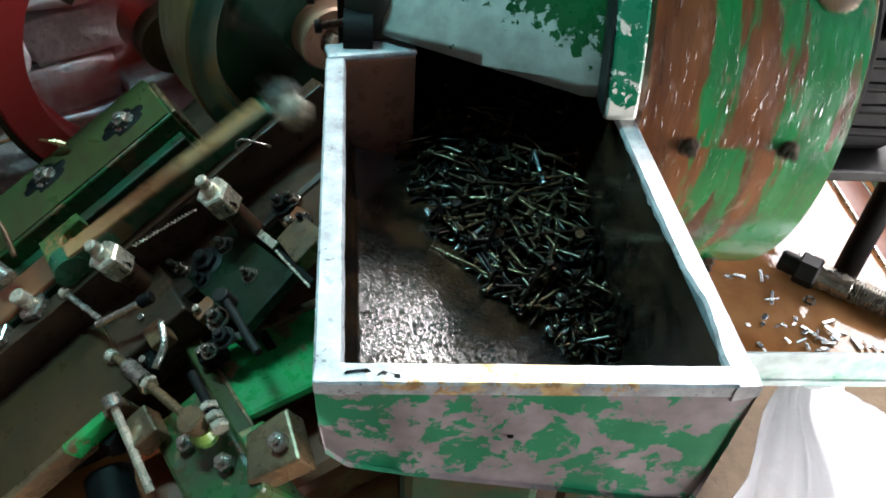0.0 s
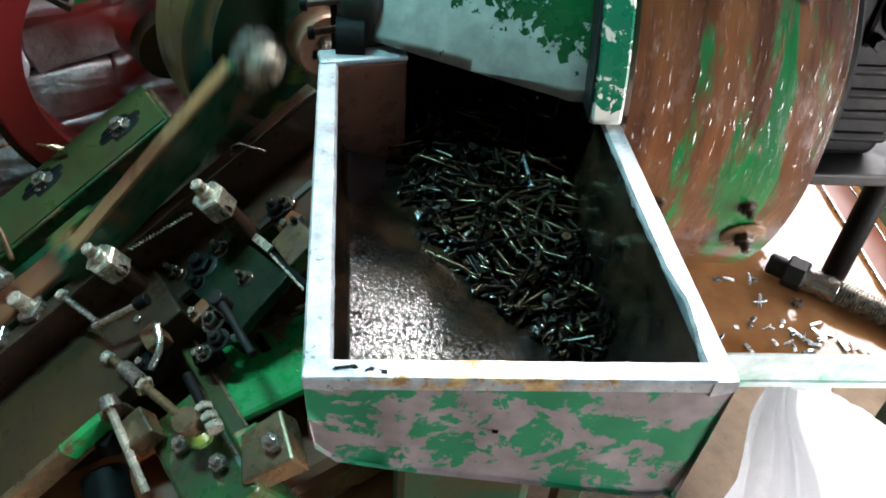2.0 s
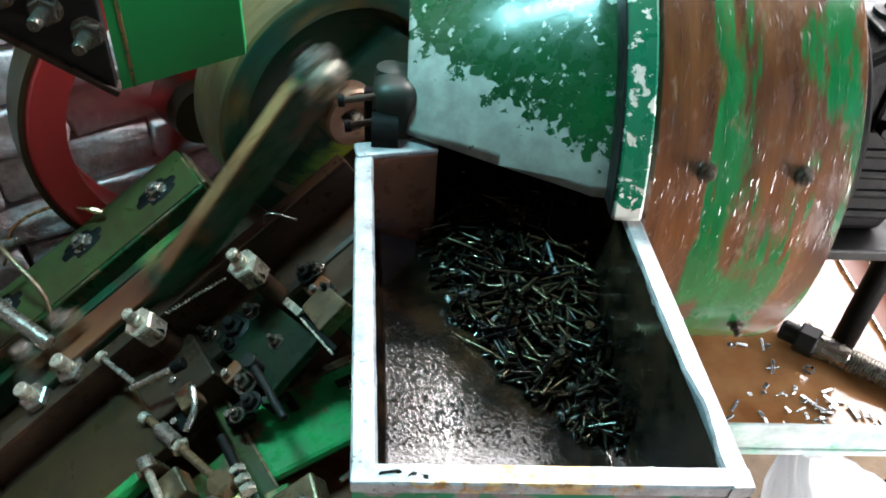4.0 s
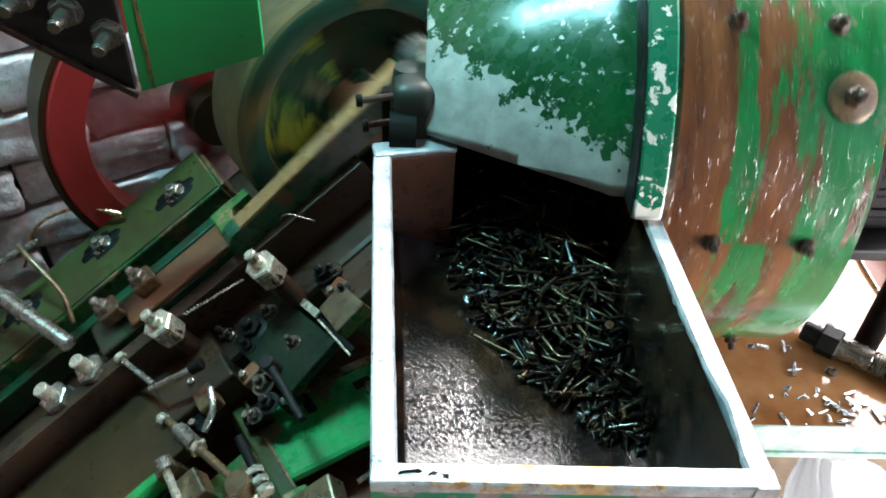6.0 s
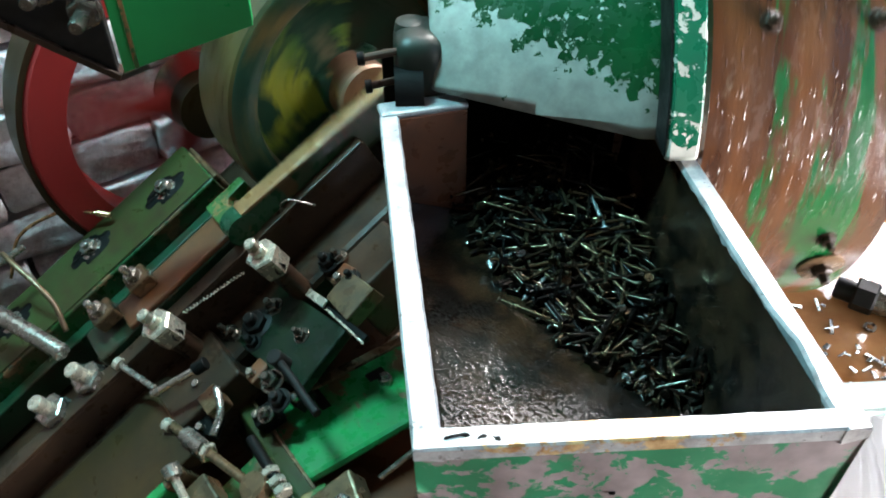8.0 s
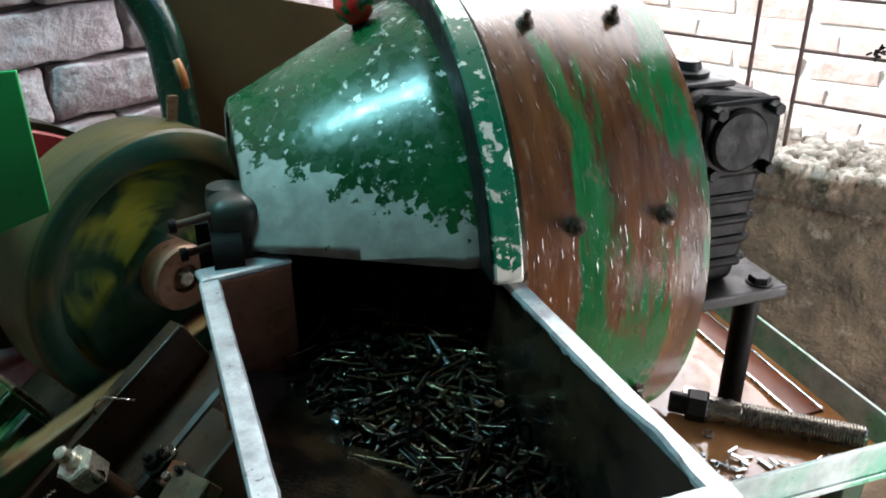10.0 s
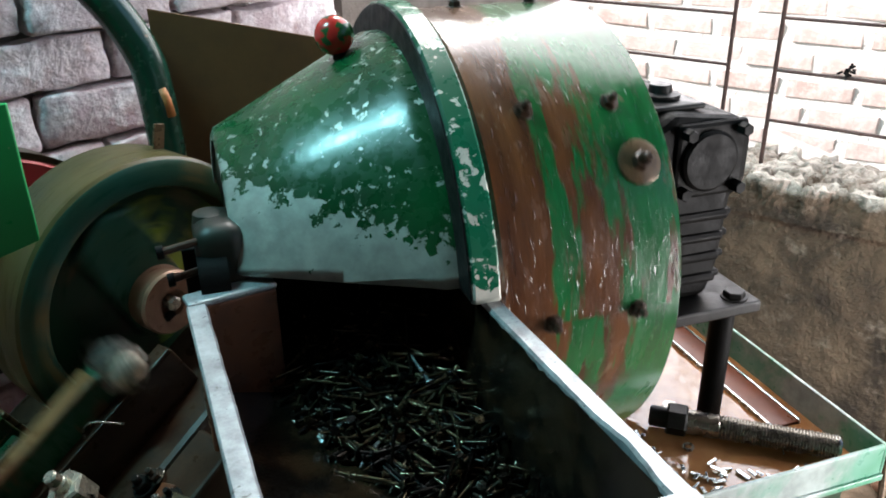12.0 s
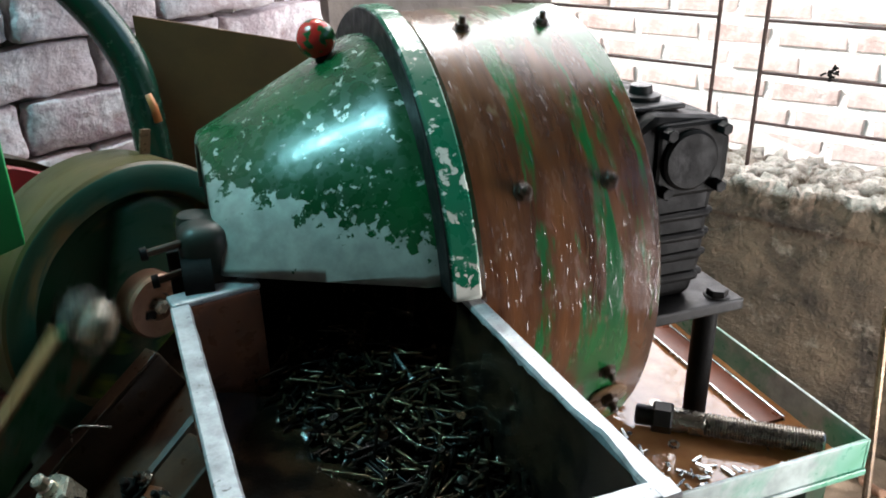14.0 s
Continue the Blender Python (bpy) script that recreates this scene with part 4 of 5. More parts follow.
heap_me.from_pydata(verts, [], faces)
heap_me.materials.append(SCREW)
tagged(new("screw_heap", heap_me), "heap of black oily screws under the loose top ones", "screws", kind="stuff")

# ---- hopper's end bearing ----
bearing = tagged(empty("end_bearing", pose(-0.072, 0.80, 0.955)), "black greasy bearing block beside the small end of the cone", "bearing")
part("block", round_box(-0.014, 0.036, -0.024, 0.05, 0.0, 0.074, 0.018), BEARING, bearing)
part("cap", lathe([(0, 0.0001), (0, 0.017), (0.008, 0.015), (0.010, 0.009), (0.010, 0.0001)], 20, m=pose(0.004, 0.026, 0.066, 0, -90, 0)), BEARING, bearing)
part("foot", lathe([(-0.014, 0.0001), (-0.014, 0.024), (0.014, 0.024), (0.014, 0.0001)], 24, m=pose(0.0, -0.020, 0.022)), BLACK, bearing)
for z, l in ((0.030, 0.024), (0.060, 0.030)):
    part("set_screw", rod((-0.010, -0.012, z), (-0.014 - l, -0.016, z - 0.004), 0.0038, 10), DARK, bearing)
    part("screw_head", rod((-0.014 - l + 0.002, -0.016, z - 0.004), (-0.014 - l - 0.005, -0.0165, z - 0.0045), 0.0068, 12), BLACK, bearing)

# ---- crank wheel, connecting rod and slide ----
crank = tagged(empty("crank_disc", wheel_pose(CRANK_A, CRANK_B, CRANK_C)), "heavy crank wheel, dark green rim, yellow-green web", "wheel")
part("rim", lathe([(0.0, 0.157), (0.0, 0.192), (-0.004, 0.1965), (-0.012, 0.197), (-0.095, 0.197), (-0.099, 0.193), (-0.099, 0.155), (-0.02, 0.151)], 96, close=True), OLIVE, crank, "olive brown outer rim, darkened for its shade")
part("rim_face", lathe([(0.0005, 0.157), (0.002, 0.160), (0.002, 0.190), (0.0005, 0.193)], 96), RIM_GREEN, crank, "dark green rim face")
for k, (start, turn, mat_) in enumerate(((70, 110, YELLOW_GREEN), (180, 110, YELLOW_GREEN), (290, 140, DARK_GREEN))):
    part("web", lathe([(-0.030, 0.045), (-0.030, 0.154), (-0.062, 0.154), (-0.062, 0.045)], 36, start, turn, close=True), mat_, crank)
part("inner_lip", lathe([(-0.020, 0.1545), (-0.046, 0.148), (-0.046, 0.156)], 96), YELLOW_GREEN, crank, "yellow painted lip inside the rim")
part("crank_arm", prism([(-0.05, -0.04), (0.05, -0.04), (0.045, 0.13), (0.0, 0.15), (-0.045, 0.13)], -0.032, -0.006, 0.006, m=pose(0, 0, 0, 90, 0, 90)), RIM_GREEN, crank)
part("hub", lathe([(-0.05, 0.0001), (-0.05, 0.046), (0.024, 0.046), (0.028, 0.043), (0.028, 0.020), (0.018, 0.018), (0.018, 0.0001)], 48), HUB, crank, "copper brown hub")
part("hub_bolt", lathe([(0.018, 0.0001), (0.018, 0.011), (0.032, 0.011), (0.034, 0.008), (0.034, 0.0001)], 6, smooth=False), BRIGHT, crank)
part("hub_key", box(0.026, 0.0305, -0.022, -0.006, -0.016, -0.004, 0.001), BLACK, crank)
pin = (0, -CRANK_R, 0)
part("crank_pin", rod((-0.02, -CRANK_R, 0), (0.060, -CRANK_R, 0), 0.020, 24), STEEL, crank)
part("pin_cap", lathe([(0.054, 0.0001), (0.054, 0.026), (0.062, 0.026), (0.069, 0.021), (0.074, 0.012), (0.075, 0.0001)], 24, m=pose(*pin)), BRIGHT, crank, "shiny domed pin cap")
for ang in (20, 110, 200, 290):
    part("web_bolt", lathe([(-0.046, 0.0001), (-0.046, 0.009), (-0.034, 0.009), (-0.034, 0.0001)], 6, m=pose(0, 0, 0, ang, 0, 0) @ pose(0, -0.132, 0), smooth=False), BRIGHT, crank)
tab = tagged(part("lubricator_tab", box(-0.008, 0.008, -0.002, 0.002, 0, 0.035, 0.001), TAN), "small brass tab above the wheel rim", "tab")
tab.matrix_basis = Matrix.Translation(BED @ Vector((CRANK_A + 0.145, CRANK_B + 0.05, CRANK_C + 0.135))) @ pose(0, 0, 0, 0, 12, 33)

ROD_B = CRANK_B - 0.038
con = tagged(empty("connecting_rod", on_bed(0, ROD_B, CRANK_C)), "flat green connecting rod with a rubbed tan edge", "rod")
part("web", prism([(0.0, -0.030), (ROD_LONG, -0.036), (ROD_LONG, 0.026), (0.0, 0.018)], -0.011, 0.011, 0.002, m=pose(0, 0, 0, 90, 0, 0)), ROD_GREEN, con)
part("edge", box(0.010, ROD_LONG - 0.03, -0.0125, 0.0125, 0.0185, 0.0245, 0.0012, m=pose(0, 0, 0, 0, -1.25, 0)), ROD_EDGE, con, "rubbed tan upper edge")
part("big_end", lathe([(-0.016, 0.021), (-0.016, 0.034), (0.016, 0.034), (0.016, 0.021)], 32, m=pose(ROD_LONG, 0, 0, 0, 0, 90), close=True), STEEL, con)
part("small_end", lathe([(-0.014, 0.0001), (-0.014, 0.024), (0.014, 0.024), (0.014, 0.0001)], 28, m=pose(0, 0, 0, 0, 0, 90)), ROD_GREEN, con)

slide = tagged(empty("slide", on_bed(0, 0.055, 0)), "green sliding die carriage with a worn orange top", "slide")
part("carriage", box(-0.26, 0.03, -0.028, 0.035, -0.035, 0.012, 0.004), DARK_GREEN, slide)
part("top_plate", box(-0.20, 0.02, -0.030, 0.022, 0.012, 0.021, 0.003), RUST, slide, "worn orange brown top plate")
part("fork", prism([(-0.02, -0.03), (0.045, -0.03), (0.045, -0.013), (0.014, -0.012), (0.007, 0.0), (0.014, 0.012), (0.045, 0.013), (0.045, 0.03), (-0.02, 0.03)], 0.012, 0.034, 0.002), FORK, slide, "green fork with rubbed tan edges")
for x, y in ((-0.150, 0.012), (-0.214, 0.010)):
    block = part("clamp_block", box(x - 0.017, x + 0.017, y - 0.016, y + 0.016, 0.020, 0.044, 0.003), TAN, slide)
    hex_bolt("nut", pose(x, y, 0.044, 0, 0, 15), 0.020, 0.012, STEEL, "", 0.014, 0.012, slide)

# red flywheel
fly = tagged(empty("flywheel", wheel_pose(0.24, 0.26, 0.026)), "large red spoked flywheel in front of the brick wall", "wheel")
part("rim", lathe([(0.0, 0.212), (0.0, 0.262), (-0.006, 0.267), (-0.075, 0.267), (-0.075, 0.212)], 96, close=True), RED, fly)
part("tyre", lathe([(-0.004, 0.2675), (-0.004, 0.276), (-0.071, 0.276), (-0.071, 0.2675)], 96, close=True), RUST_DARK, fly, "dark rubbed belt face")
part("hub", lathe([(0.0, 0.0001), (0.0, 0.050), (-0.085, 0.06), (-0.085, 0.0001)], 40), RUST_DARK, fly)
for i in range(5):
    part("spoke", prism([(-0.024, 0.045), (0.024, 0.045), (0.017, 0.225), (-0.017, 0.225)], -0.014, 0.014, 0.006, m=pose(0, 0, 0, 72 * i + 40, 0, 0) @ pose(-0.045, 0, 0, 90, 0, 90)), RED, fly)

# shaft carrying both wheels, and its pedestal
ax = wheel_pose(CRANK_A, CRANK_B, CRANK_C)
shaft = tagged(empty("crank_shaft_stand"), "dark oily bearing stand behind the crank wheel", "stand")
part("shaft", rod(ax @ Vector((-0.10, 0, 0)), ax @ Vector((-0.40, 0, 0)), 0.025, 20), STEEL, shaft)
part("pedestal", box(-0.10, 0.10, 0.16, 0.26, 0.0, 0.80, 0.01), DARK, shaft, m=Matrix.Translation((ax.translation.x, ax.translation.y, 0)) @ Matrix.Rotation(H, 4, "Z"))

# ---- inclined machine bed ----
bed = tagged(empty("machine_bed", BED), "oil-soaked dark green inclined machine bed", "machine")
part("casting", box(-0.60, 0.42, -0.06, 0.27, -0.30, -0.075, 0.01), DARK, bed)
part("die_plate", box(-0.052, 0.048, -0.078, 0.070, -0.02, 0.0, 0.003), PLATE_GREEN, bed, "dark green die plate", m=pose(0.098, -0.092, -0.075, 0, 0, 10.4))
part("rail", box(-0.60, 0.355, -0.002, 0.016, -0.075, -0.002, 0.003), DARK, bed, "brown worn slide rail")
part("rail_cap", box(-0.60, 0.352, -0.003, 0.020, -0.002, 0.003, 0.0015), DARK, bed)
part("front_shelf", box(-0.60, 0.02, -0.10, 0.0, -0.14, -0.055, 0.004), DARK, bed)
part("leg", box(-0.5, -0.30, -0.05, 0.2, -0.75, -0.29, 0.01), DARK, bed)
base_ = tagged(part("cast_pedestal", box(-0.55, 0.35, -0.06, 0.24, 0.0, 0.34, 0.01), DARK_GREEN, m=Matrix.Translation((-0.42, 0.92, 0)) @ Matrix.Rotation(H, 4, "Z")), "dark green cast machine base on the floor", "machine")

# green cover bar behind the slide
bar = tagged(empty("cover_bar", BED), "oily green cover bar bolted along the machine", "cover")
part("body", box(-0.55, 0.168, 0.15, 0.262, -0.07, 0.012, 0.004), GREEN, bar)
part("top_skin", box(-0.55, 0.166, 0.153, 0.260, 0.0125, 0.0145, 0.001), OILY_OLIVE, bar, "dirty olive top face")
part("lip", box(-0.55, 0.160, 0.130, 0.150, -0.07, -0.02, 0.003), DARK_GREEN, bar)
part("end_cap", box(0.168, 0.176, 0.160, 0.255, -0.065, 0.006, 0.003), TAN, bar)
for a, b in ((-0.035, 0.222), (0.105, 0.205), (-0.19, 0.222)):
    hex_bolt("bolt", pose(a, b, 0.0145, 0, 0, 20), 0.024, 0.012, STEEL, "", 0.006, 0.018, bar)
    part("oil_patch", roughen(lathe([(0.0147, 0.0001), (0.0147, 0.030), (0.0156, 0.028), (0.0156, 0.0001)], 28, m=Matrix.Diagonal((1.3, 0.8, 1, 1)) @ pose(0, 0, 0, 0, -90, 0)), 0.004, 70), BLACK, bar, "black greasy patch round the bolt", m=pose(a, b, 0))
oiler = tagged(empty("oil_tube", BED), "thin bent copper oil tube with a brass nozzle", "tube")
part("tube", tube(bend([(-0.16, 0.30, 0.02), (-0.10, 0.305, 0.06), (-0.03, 0.285, 0.055), (0.01, 0.245, 0.035)]), 0.0028, 8), COPPER, oiler)
part("nozzle", rod((0.008, 0.247, 0.037), (0.020, 0.234, 0.026), 0.005, 10), COPPER, oiler)

# die-clamp posts: tall hexagons with studs
post = tagged(empty("clamp_post", on_bed(0.150, -0.052, -0.05, 10)), "bright hexagonal clamp post with a stud on top", "post", "clamp posts")
up90 = pose(0, 0, 0, 0, -90, 0)
part("hexagon", lathe([(0.038, 0.0001), (0.038, 0.021), (0.041, 0.0235), (0.075, 0.0235), (0.078, 0.0205), (0.078, 0.0001)], 6, m=up90, smooth=False), BRIGHT, post)
part("shank", lathe([(-0.03, 0.016), (0.04, 0.016)], 16, m=up90), DARK, post)
part("bore", lathe([(0.0, 0.0001), (0.0, 0.008), (0.002, 0.008)], 16, m=pose(0.0, -0.0205, 0.052, 0, 0, -90)), BLACK, post)
part("stud", lathe([(0.077, 0.011), (0.088, 0.011), (0.090, 0.0085), (0.102, 0.0085), (0.104, 0.006), (0.104, 0.0001)], 16, m=up90), BRIGHT, post)
copy_thing(post, on_bed(-0.012, -0.010, -0.05, 24))

# bolts, studs and nuts over the die plate
spots = ((0.073, -0.041, 0.030, 0.012, 0.012), (0.106, -0.040, 0.018, 0.010, 0.012), (0.036, -0.018, 0.016, 0.012, 0.016), (0.054, -0.063, 0.016, 0.010, 0.010), (0.110, -0.114, 0.015, 0.010, 0.012), (0.148, -0.051, 0.013, 0.008, 0.010), (0.203, -0.052, 0.020, 0.014, 0.010), (0.041, -0.028, 0.013, 0.008, 0.012), (0.043, -0.135, 0.022, 0.012, 0.010), (0.036, -0.167, 0.020, 0.012, 0.008), (0.011, -0.168, 0.015, 0.010, 0.006), (0.219, -0.057, 0.016, 0.010, 0.010), (0.212, -0.103, 0.015, 0.010, 0.010))
for i, (a, b, w, h, s) in enumerate(spots):
    hex_bolt("stud_nut", on_bed(a, b, -0.075, 13 * i), w, h, DARK_STEEL if i % 3 else GLOSS_BLACK, "oily hexagon nut on a stud of the die plate", s, w * 0.8, category="nut", group="nuts on the die plate")
shelf2 = tagged(part("upper_block", box(0.185, 0.30, -0.125, 0.0, -0.20, -0.082, 0.005), DARK, m=BED), "oil-black iron block beside the die plate", "block")
chain = tagged(empty("stop_spring", BED), "fine twisted steel wire spring", "spring")
coil = [(0.020 + 0.092 * i / 150, -0.009 + 0.002 * math.cos(i * 0.75), 0.004 - 0.021 * i / 150 + 0.002 * math.sin(i * 0.75)) for i in range(151)]
part("coil", tube(coil, 0.0010, 5), BRIGHT, chain)
wire = tagged(part("wire_loop", tube(bend([BED @ Vector(p) for p in ((0.20, 0.01, -0.08), (0.205, 0.005, 0.0), (0.222, -0.01, 0.025), (0.245, -0.03, 0.0))]), 0.0015, 6), STEEL), "thin bent steel wire", "wire")

# gauge bar with its bright clip, and the tan wedge
gauge = tagged(empty("gauge_bar", BED), "slim dark gauge bar with a bright steel clip", "gauge")
part("bar", box(-0.09, 0.075, -0.004, 0.004, -0.005, 0.006, 0.001, m=pose(0.160, -0.115, -0.085, 0, 0, -82)), BLACK, gauge)
part("clip", box(-0.02, 0.02, -0.006, 0.006, -0.002, 0.003, 0.001, m=pose(0.158, -0.085, -0.074, 0, 0, -80)), BRIGHT, gauge)
part("needle", rod((0.158, -0.115, -0.070), (0.163, -0.195, -0.078), 0.002, 8), BRIGHT, gauge)
wedge = tagged(part("steel_wedge", prism([(0, 0), (0.055, -0.01), (0.06, 0.045), (0.012, 0.05)], -0.02, 0.012, 0.002, m=pose(0.168, -0.150, -0.085, 4, -6, 12)), TAN, m=BED), "tan steel wedge beside the gauge bar", "wedge")

# green cylinder-head block below the die plate
FEED = Matrix.Translation((-0.292, 0.792, 0.487)) @ Matrix.Rotation(H, 4, "Z")
blk = tagged(empty("feed_block", FEED), "bright green machined feed block with a dark slot", "block")
part("body", box(0.0, 0.26, -0.136, 0.0, -0.018, 0.0, 0.008), FEED_GREEN, blk)
part("underside", box(0.02, 0.25, -0.040, -0.004, -0.15, -0.030, 0.004), DARK, blk)
part("top_strip", box(0.0, 0.25, -0.012, 0.004, -0.02, 0.004, 0.003), TAN, blk)
part("slot", box(0.070, 0.084, -0.050, -0.008, -0.006, 0.0008), BLACK, blk)
part("notch", box(0.150, 0.178, -0.046, -0.030, -0.006, 0.0008), BLACK, blk)
hex_bolt("nut", pose(0.168, -0.056, 0.0), 0.018, 0.010, STEEL, "", 0.006, 0.0, blk)
part("side_rail", box(-0.024, 0.0, -0.215, 0.13, -0.09, 0.006, 0.004), OILY_OLIVE, blk, "oily green side rail with a rubbed edge")
part("rail_edge", box(-0.004, 0.001, -0.215, 0.13, 0.0055, 0.0085, 0.001), TAN, blk)
part("corner", box(-0.022, 0.014, -0.195, -0.155, -0.05, 0.009, 0.004), FORK, blk)
ang_ = tagged(part("lower_rod", rod(BED @ Vector((0.055, -0.285, -0.19)), BED @ Vector((0.16, -0.30, -0.19)), 0.004, 8), STEEL), "short bright steel rod below the green block", "rod")

# brown table plate and levers in front
tplate = tagged(empty("table_plate", BED), "brown oily steel table plate with a green painted edge", "plate")
part("plate", box(-0.42, -0.086, -0.150, -0.022, -0.075, -0.050, 0.002), RUST_DARK, tplate)
part("edge", box(-0.42, -0.105, -0.163, -0.150, -0.085, -0.047, 0.003), TAN, tplate, "worn tan edge strip")
part("edge_paint", box(-0.20, -0.135, -0.1645, -0.151, -0.075, -0.0455, 0.002), FEED_GREEN, tplate)
lever = tagged(empty("ball_lever", BED), "steel lever with a small ball end", "lever")
part("arm", rod((-0.088, 0.006, 0.004), (-0.070, -0.058, -0.012), 0.0045, 10), STEEL, lever)
part("ball", rod((-0.0895, 0.0115, 0.005), (-0.087, 0.0025, 0.003), 0.009, 14), BRIGHT, lever)
part("cross_arm", rod((-0.078, -0.060, -0.014), (-0.006, -0.088, -0.010), 0.005, 10), STEEL, lever)
part("tip", rod((-0.014, -0.085, -0.010), (0.004, -0.091, -0.009), 0.009, 12), BLACK, lever)
link = tagged(empty("adjusting_link", BED), "steel adjusting link with a threaded sleeve", "link")
part("rod", rod((-0.090, -0.088, -0.045), (-0.045, -0.250, -0.052), 0.0062, 12), TAN, link)
part("sleeve", rod((-0.080, -0.120, -0.046), (-0.070, -0.160, -0.048), 0.0115, 14), STEEL, link)
part("lock_nut", rod((-0.069, -0.164, -0.048), (-0.066, -0.172, -0.048), 0.013, 6, smooth=False), BRIGHT, link)
part("ball", rod((-0.094, -0.085, -0.044), (-0.089, -0.097, -0.045), 0.009, 14), BRIGHT, link)
part("eye", lathe([(-0.01, 0.0001), (-0.01, 0.017), (0.01, 0.017), (0.01, 0.0001)], 20, m=pose(-0.042, -0.256, -0.052, 0, -90, 0)), TAN, link)
finger = tagged(empty("feed_finger", BED), "bent bright steel feed finger", "finger")
part("finger", tube(bend([(-0.012, -0.105, -0.040), (-0.025, -0.135, -0.045), (-0.052, -0.152, -0.05)]), 0.005, 8), STEEL, finger)
part("boss", box(-0.045, -0.015, -0.120, -0.085, -0.075, -0.050, 0.003), TAN, finger)
plug = tagged(empty("hydraulic_fitting", BED), "black pipe fitting with bright nuts", "fitting")
part("hose", rod((-0.018, -0.190, -0.060), (-0.020, -0.262, -0.060), 0.007, 12), BLACK, plug)
for b in (-0.245, -0.262, -0.277):
    part("nut", rod((-0.0205, b, -0.060), (-0.0212, b - 0.010, -0.060), 0.012, 6, smooth=False), BRIGHT, plug)
lime = tagged(part("lime_cap", lathe([(0, 0.0001), (0, 0.016), (0.012, 0.018), (0.022, 0.012), (0.022, 0.0001)], 20, m=on_bed(-0.050, -0.262, -0.085, 0, 20, -70)), YELLOW_GREEN), "small lime green plastic cap", "cap")
cubeb = tagged(empty("tool_block", BED), "tan steel tool block with a clamping pin", "block")
part("block", box(-0.132, -0.092, -0.215, -0.170, -0.10, -0.066, 0.003), TAN, cubeb)
part("pin", rod((-0.118, -0.160, -0.045), (-0.146, -0.262, -0.095), 0.006, 10), BRIGHT, cubeb)
part("pin_head", rod((-0.114, -0.146, -0.040), (-0.118, -0.162, -0.046), 0.012, 12), STEEL, cubeb)
dcyl = tagged(empty("drive_cylinder", BED), "dark grey steel drive cylinder with an end nut", "cylinder")
part("barrel", rod((-0.20, -0.165, -0.13), (-0.24, -0.30, -0.16), 0.034, 24), BLACK, dcyl)
part("end_nut", rod((-0.165, -0.150, -0.09), (-0.150, -0.175, -0.09), 0.020, 6, smooth=False), BLACK, dcyl)
gbox = tagged(empty("green_housing", BED), "oily green cast housing with bolted corners", "housing")
part("body", box(-0.12, -0.025, -0.36, -0.175, -0.25, -0.105, 0.008), GREEN, gbox)
part("corner_plate", prism([(-0.04, -0.345), (0.03, -0.37), (0.05, -0.30), (-0.01, -0.29)], -0.14, -0.095, 0.004), TAN, gbox, "tan machined corner plate")
for a, b in ((-0.08, -0.24), (-0.05, -0.30), (0.02, -0.335)):
    hex_bolt("bolt", pose(a, b, -0.104 if a < 0 else -0.095, 0, 0, 25), 0.022, 0.014, STEEL, "", 0.008, 0.0, gbox)

# small linkage parts between the die plate and the table plate
for i, (a, b, c, l, w, hgt, turn, mat_) in enumerate(((0.035, -0.100, -0.075, 0.036, 0.022, 0.026, 8, RUST), (-0.030, -0.060, -0.060, 0.030, 0.024, 0.030, 20, DARK_GREEN), (0.005, -0.150, -0.090, 0.034, 0.026, 0.030, -12, BLACK), (0.075, -0.030, -0.085, 0.040, 0.018, 0.022, 5, DARK), (0.120, -0.040, -0.085, 0.030, 0.024, 0.020, -4, BLACK), (0.205, -0.090, -0.070, 0.034, 0.024, 0.030, 15, RUST), (-0.060, -0.110, -0.070, 0.030, 0.030, 0.022, 35, BLACK), (0.055, -0.165, -0.100, 0.030, 0.018, 0.022, 12, BLACK))):
    bit = tagged(empty("linkage_block", on_bed(a, b, c, turn)), "small oily iron linkage block with a pin through it", "block", "linkage blocks")
    part("block", box(-l / 2, l / 2, -w / 2, w / 2, -hgt, 0.0, 0.003), mat_, bit)
    part("pin", rod((-l * 0.2, 0, -0.004), (-l * 0.2, 0, 0.010), 0.0055, 12), STEEL, bit)
    part("collar", rod((l * 0.28, -w * 0.6, -hgt * 0.4), (l * 0.28, w * 0.6, -hgt * 0.4), 0.006, 10), BLACK, bit)
arm_ = tagged(empty("rocker_arm", BED), "dark curved rocker arm over the green block", "arm")
part("arm", tube(bend([(0.069, -0.130, -0.055), (0.069, -0.174, -0.055), (0.067, -0.210, -0.055), (0.067, -0.240, -0.055)]), 0.0058, 10), GLOSS_BLACK, arm_)
part("boss", rod((0.069, -0.130, -0.080), (0.069, -0.130, -0.046), 0.011, 16), GLOSS_BLACK, arm_)

# clamp nuts and the grey rod at the far left
for i, (a, b, c) in enumerate(((-0.132, 0.024, -0.02), (-0.194, 0.026, -0.02))):
    body = tagged(empty("clamp_nut", on_bed(a, b, c, 20 * i)), "bright clamp nut with a stud on the rail", "nut", "clamp nuts on the rail")
    part("base", box(-0.022, 0.022, -0.020, 0.020, -0.035, 0.012, 0.004), STEEL, body)
    part("hexagon", lathe([(0.012, 0.0001), (0.012, 0.023), (0.034, 0.023), (0.036, 0.020), (0.036, 0.0001)], 6, m=up90, smooth=False), STEEL, body)
    part("stud", rod((0, 0, 0.034), (0, 0, 0.060), 0.011, 14), BRIGHT, body)
grey = tagged(empty("guide_rod", BED), "grey steel guide rod with a cord hanging from it", "rod")
